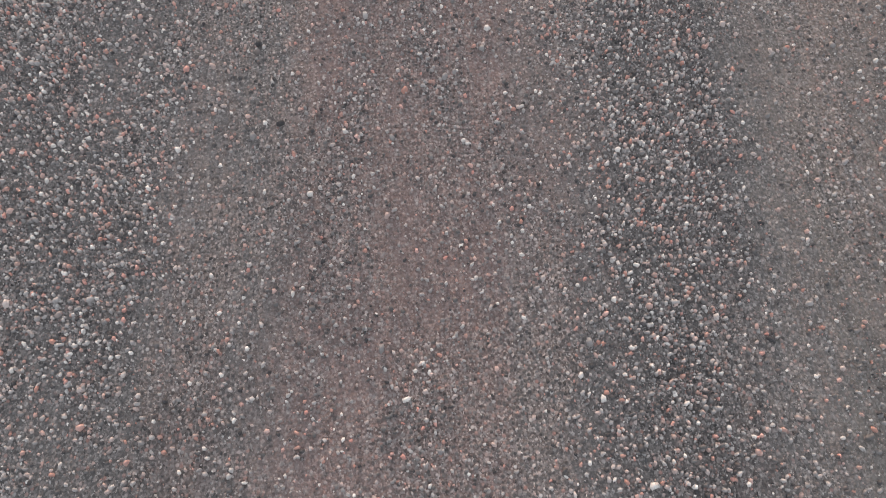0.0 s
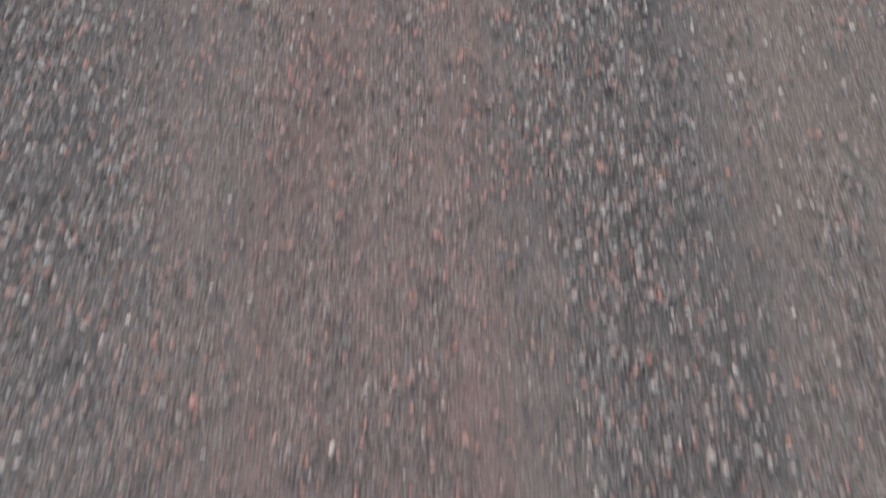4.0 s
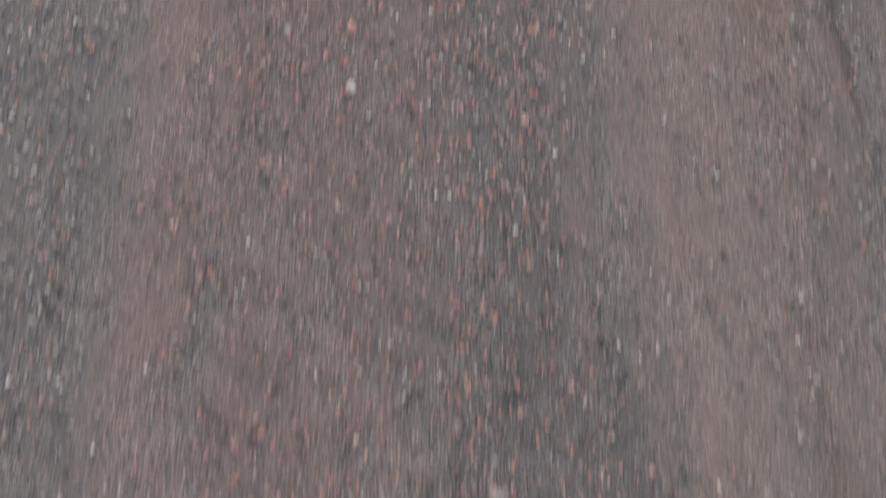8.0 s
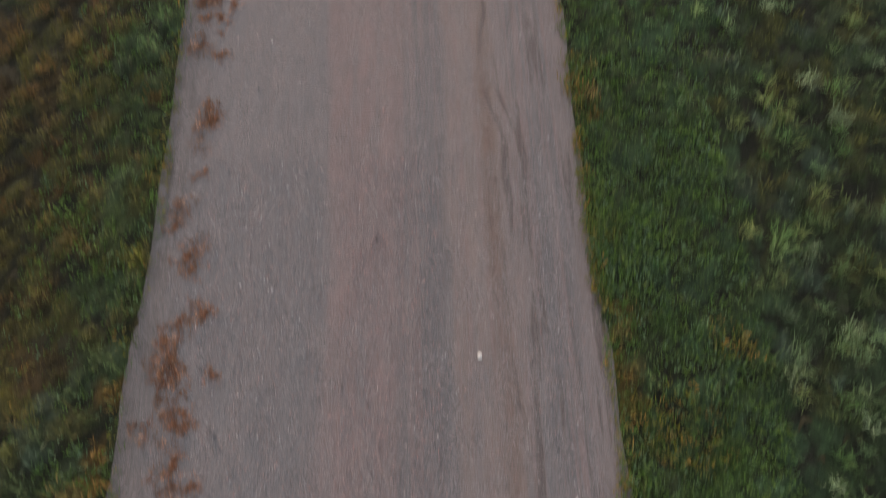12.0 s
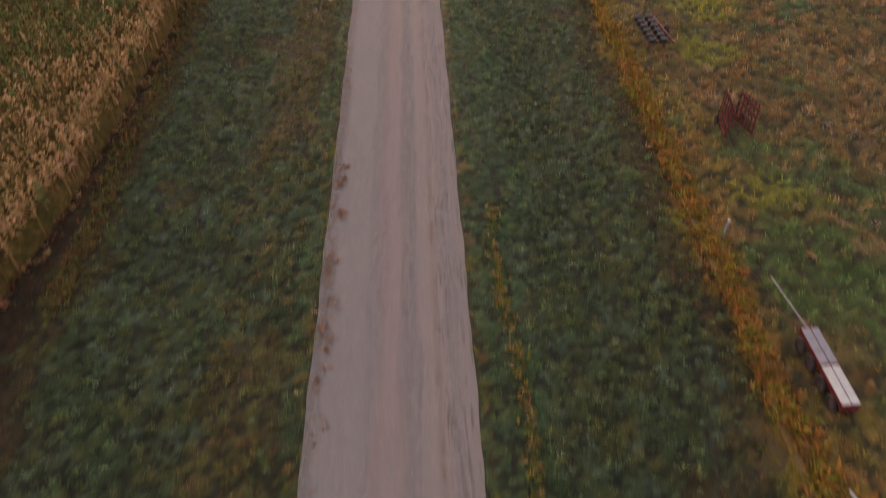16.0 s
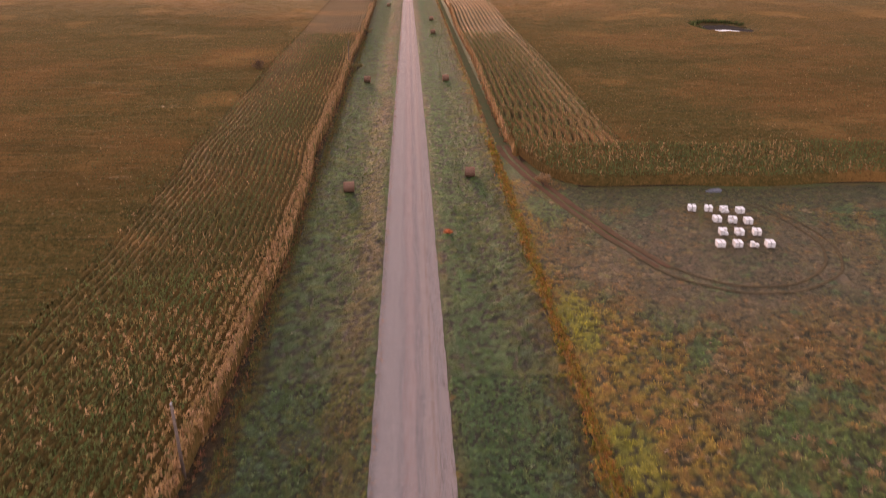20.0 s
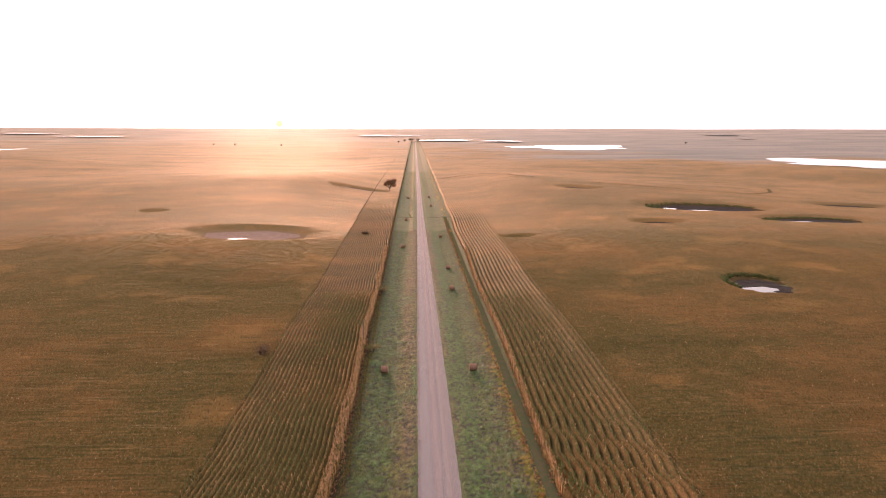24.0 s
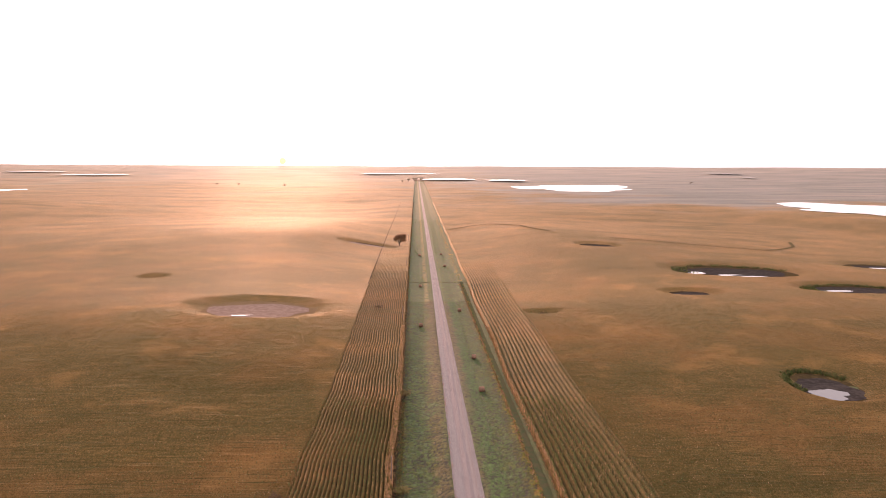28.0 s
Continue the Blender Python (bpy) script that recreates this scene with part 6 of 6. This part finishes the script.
def seed_drill(x, y, turn, lid, label):
    base = new("seed_drill")
    base.matrix_basis = pose(x, y, float(land(x, y)), 0, 0, turn)
    tagged(base, label, "seed drill", "old seed drills")
    L, W = 1.76, 0.72
    bm = bmesh.new()
    q = [(-0.30, 0.55), (0.30, 0.55), (W / 2, 0.86), (-W / 2, 0.86)]
    lo = [bm.verts.new((a, -L / 2, b)) for a, b in q]
    hi = [bm.verts.new((a, L / 2, b)) for a, b in q]
    bm.faces.new(lo)
    bm.faces.new(hi[::-1])
    for j in range(4):
        bm.faces.new((lo[j], hi[j], hi[(j + 1) % 4], lo[(j + 1) % 4]))
    bmesh.ops.recalc_face_normals(bm, faces=bm.faces)
    part("hopper", bm, M_RED, base)
    for s in (-1, 1):
        bm = bmesh.new()
        box(bm, (s * W * 0.26, 0, 0.90), (W * 0.47, L, 0.035), pose(0, 0, 0, 0, s * 5, 0), 0.01)
        part("lid", bm, lid, base)
        bm = bmesh.new()
        box(bm, (0, s * (L / 2 + 0.03), 0.70), (W * 0.98, 0.05, 0.40), None, 0.015)
        part("end_plate", bm, M_RED, base, "faded red end plate")
    wheel(base, (-0.36, 0.45, 0.34), 0.34, 0.14)
    wheel(base, (-0.36, -0.45, 0.34), 0.34, 0.14)
    for k in range(9):
        yy = -0.8 + k * 0.2
        part("seed_tube", rod(bmesh.new(), (-0.1, yy, 0.56), (0.24, yy, 0.12), 0.022, 6), M_TYRE, base)
        part("disc", rod(bmesh.new(), (0.235, yy, 0.15), (0.255, yy, 0.15), 0.17, 14), M_RUST, base)
    bm = bmesh.new()
    box(bm, (0, 0, 0.50), (0.10, L * 0.98, 0.08), None, 0.01)
    part("frame", bm, M_RUST, base)
    return base


drill = seed_drill(17.0, 60.85, 0.5, M_GALV, "old seed drill with dull grey lids and red ends")
part("drawbar", rod(bmesh.new(), (0.22, 0.9, 0.5), (-0.05, 4.3, 0.35), 0.035, 8), M_GALV, drill)
part("drawbar", rod(bmesh.new(), (-0.15, 0.9, 0.5), (-0.75, 4.9, 0.30), 0.028, 8), M_RUST, drill)
seed_drill(17.0, 58.98, 0.5, M_PALE, "old seed drill with pale grey lids and red ends")


def hay_rake(x, y, turn):
    """Two folded rake wings of red bars, standing as an open V."""
    base = new("folded_rake")
    base.matrix_basis = pose(x, y, float(land(x, y)), 0, 0, turn) @ Matrix.Diagonal((0.72, 0.52, 1.0, 1))
    tagged(base, "rusty red folded farm rake standing in tall grass", "farm rake")
    for s, lean in ((-1, 7), (1, -5)):
        bm = bmesh.new()
        m = pose(s * 0.95, 0, 0.1, 0, lean, 6 * s)
        for zz in (0.2, 0.7, 1.2, 1.7):
            rod(bm, m @ Vector((0, -1.7, zz)), m @ Vector((0, 1.7, zz + 0.15)), 0.085, 7)
        wing = part("wing_frame", bm, M_RED, base)
        for k in range(6):
            yy = -1.6 + k * 0.64
            part("strut", rod(bmesh.new(), m @ Vector((0, yy, 0.05)), m @ Vector((0.12 * s, yy + 0.25, 2.0)), 0.065, 6), M_RUST if k % 2 else M_RED, wing)
        for k in range(14):
            yy = -1.65 + k * 0.25
            part("tine", rod(bmesh.new(), m @ Vector((0, yy, 0.18)), m @ Vector((-0.35 * s, yy - 0.1, 0.02)), 0.012, 5), M_RUST, wing)
        wheel(base, tuple(m @ Vector((0.28 * s, 0.9, 0.30))), 0.34, 0.14)
    bm = bmesh.new()
    box(bm, (0, 0.6, 0.55), (2.0, 0.10, 0.10), None, 0.01)
    box(bm, (0, -0.5, 0.50), (1.8, 0.09, 0.09), None, 0.01)
    part("cross_beam", bm, M_RED, base)
    part("tongue", rod(bmesh.new(), (0, 0.6, 0.55), (0.1, 2.3, 0.4), 0.045, 8), M_RUST, base)
    part("mast", rod(bmesh.new(), (0.45, 1.3, 0.4), (0.50, 1.5, 2.0), 0.03, 7), M_RUST, base)
    return base


hay_rake(19.3, 77.0, 4)


M_DARK = plain("dark_grimy_steel", (0.045, 0.040, 0.042), 0.7, 0.2, 0.4, 8)
M_DLID = plain("worn_grey_lid", (0.10, 0.088, 0.086), 0.6, 0.2, 0.4, 8)


def planter(x, y, turn):
    """A long beam with six cross bars, each with two dark seed boxes and a coulter disc."""
    base = new("old_planter")
    base.matrix_basis = pose(x, y, float(land(x, y)), 0, 0, turn)
    tagged(base, "rusty old planter with two columns of dark seed boxes", "planter")
    bm = bmesh.new()
    box(bm, (0.62, 0, 0.72), (0.12, 4.4, 0.12), pose(0, 0, 0, 0, 0, 3), 0.015)
    part("beam", bm, M_RED, base, "faded red steel beam")
    for k in range(6):
        yy = -1.75 + k * 0.66
        bm = bmesh.new()
        box(bm, (-0.10, yy, 0.55), (1.55, 0.09, 0.09), pose(0, 0, 0, 0, 0, -6), 0.012)
        bar = part("cross_bar", bm, M_RUST, base)
        for xx in (-0.62, 0.12):
            bm = bmesh.new()
            box(bm, (xx, yy - 0.05, 0.74), (0.50, 0.30, 0.34), pose(0, 0, 0, 8, 0, 4 if xx < 0 else -5), 0.07)
            part("seed_box", bm, M_DARK, bar)
            bm = bmesh.new()
            box(bm, (xx, yy - 0.05, 0.925), (0.46, 0.26, 0.03), pose(0, 0, 0, 8, 0, 4 if xx < 0 else -5), 0.01)
            part("lid", bm, M_DLID, bar, "dull grey lid")
        part("coulter", rod(bmesh.new(), (0.30, yy + 0.2, 0.28), (0.32, yy + 0.2, 0.28), 0.24, 16), M_RUST, bar)
    part("lever", rod(bmesh.new(), (0.6, 1.7, 0.75), (0.35, 2.9, 1.5), 0.025, 6), M_RUST, base)
    wheel(base, (1.05, 0.2, 0.38), 0.38, 0.14)
    return base


planter(17.6, 88.2, 3)


def green_mower(x, y, turn):
    base = new("old_mower")
    base.matrix_basis = pose(x, y, float(land(x, y)), 0, 0, turn)
    tagged(base, "old green machine with a yellow frame in long grass", "mower")
    bm = bmesh.new()
    box(bm, (0.7, 1.05, 0.75), (1.9, 0.5, 0.10), pose(0, 0, 0, 0, 0, 6), 0.02)
    part("hood", bm, M_GRN, base)
    for yy, xx in ((0.72, 0.35), (-0.55, 0.65)):
        bm = bmesh.new()
        box(bm, (xx, yy, 0.68), (1.5, 0.16, 0.12), pose(0, 0, 0, 0, 0, 4), 0.015)
        part("cross_beam", bm, M_YEL, base, "faded yellow beam")
    part("brace", rod(bmesh.new(), (0.15, 0.7, 0.74), (0.75, -0.5, 0.74), 0.045, 8), M_YEL, base)
    bm = bmesh.new()
    box(bm, (0.55, 0.1, 0.42), (1.2, 1.3, 0.25), None, 0.03)
    part("bed", bm, M_RUST, base)
    wheel(base, (-0.15, 0.2, 0.36), 0.36, 0.18)
    wheel(base, (1.3, 0.2, 0.36), 0.36, 0.18)
    part("drawbar", rod(bmesh.new(), (0.1, 1.3, 0.5), (-0.25, 3.5, 0.35), 0.05, 8), M_STEEL, base)
    return base


green_mower(16.2, 51.6, 4)
post = new("marker_post")
post.matrix_basis = pose(15.8, 68.2, float(land(15.8, 68.2)) - 0.1, 6, 0, 0)
tagged(post, "short grey weathered post in orange grass", "post")
part("shaft", rod(bmesh.new(), (0, 0, 0), (0, 0, 1.25), 0.07, 10, 0.06), plain("grey_post", (0.30, 0.30, 0.33), 0.8), post)
part("cap", rod(bmesh.new(), (0, 0, 1.25), (0, 0, 1.30), 0.075, 10, 0.03), M_STEEL, post)


# ---- the sun, low in the haze over the fields ----
def sun_ball():
    m = bpy.data.materials.new("sun_glow")
    m.use_nodes = True
    b = m.node_tree.nodes["Principled BSDF"]
    b.inputs["Base Color"].default_value = (0, 0, 0, 1)
    b.inputs["Emission Color"].default_value = (1.0, 0.72, 0.14, 1)
    b.inputs["Emission Strength"].default_value = 1.0
    bm = bmesh.new()
    bmesh.ops.create_uvsphere(bm, u_segments=32, v_segments=16, radius=22.0)
    ob = part("sun_disc", bm, m, smooth=True)
    ob.matrix_basis = pose(-math.sin(radians(SUN_AZ)) * 4750, math.cos(radians(SUN_AZ)) * 4750, 84)
    return tagged(ob, "yellow sun disc low over the horizon", "sun", kind="structure")


sun_ball()
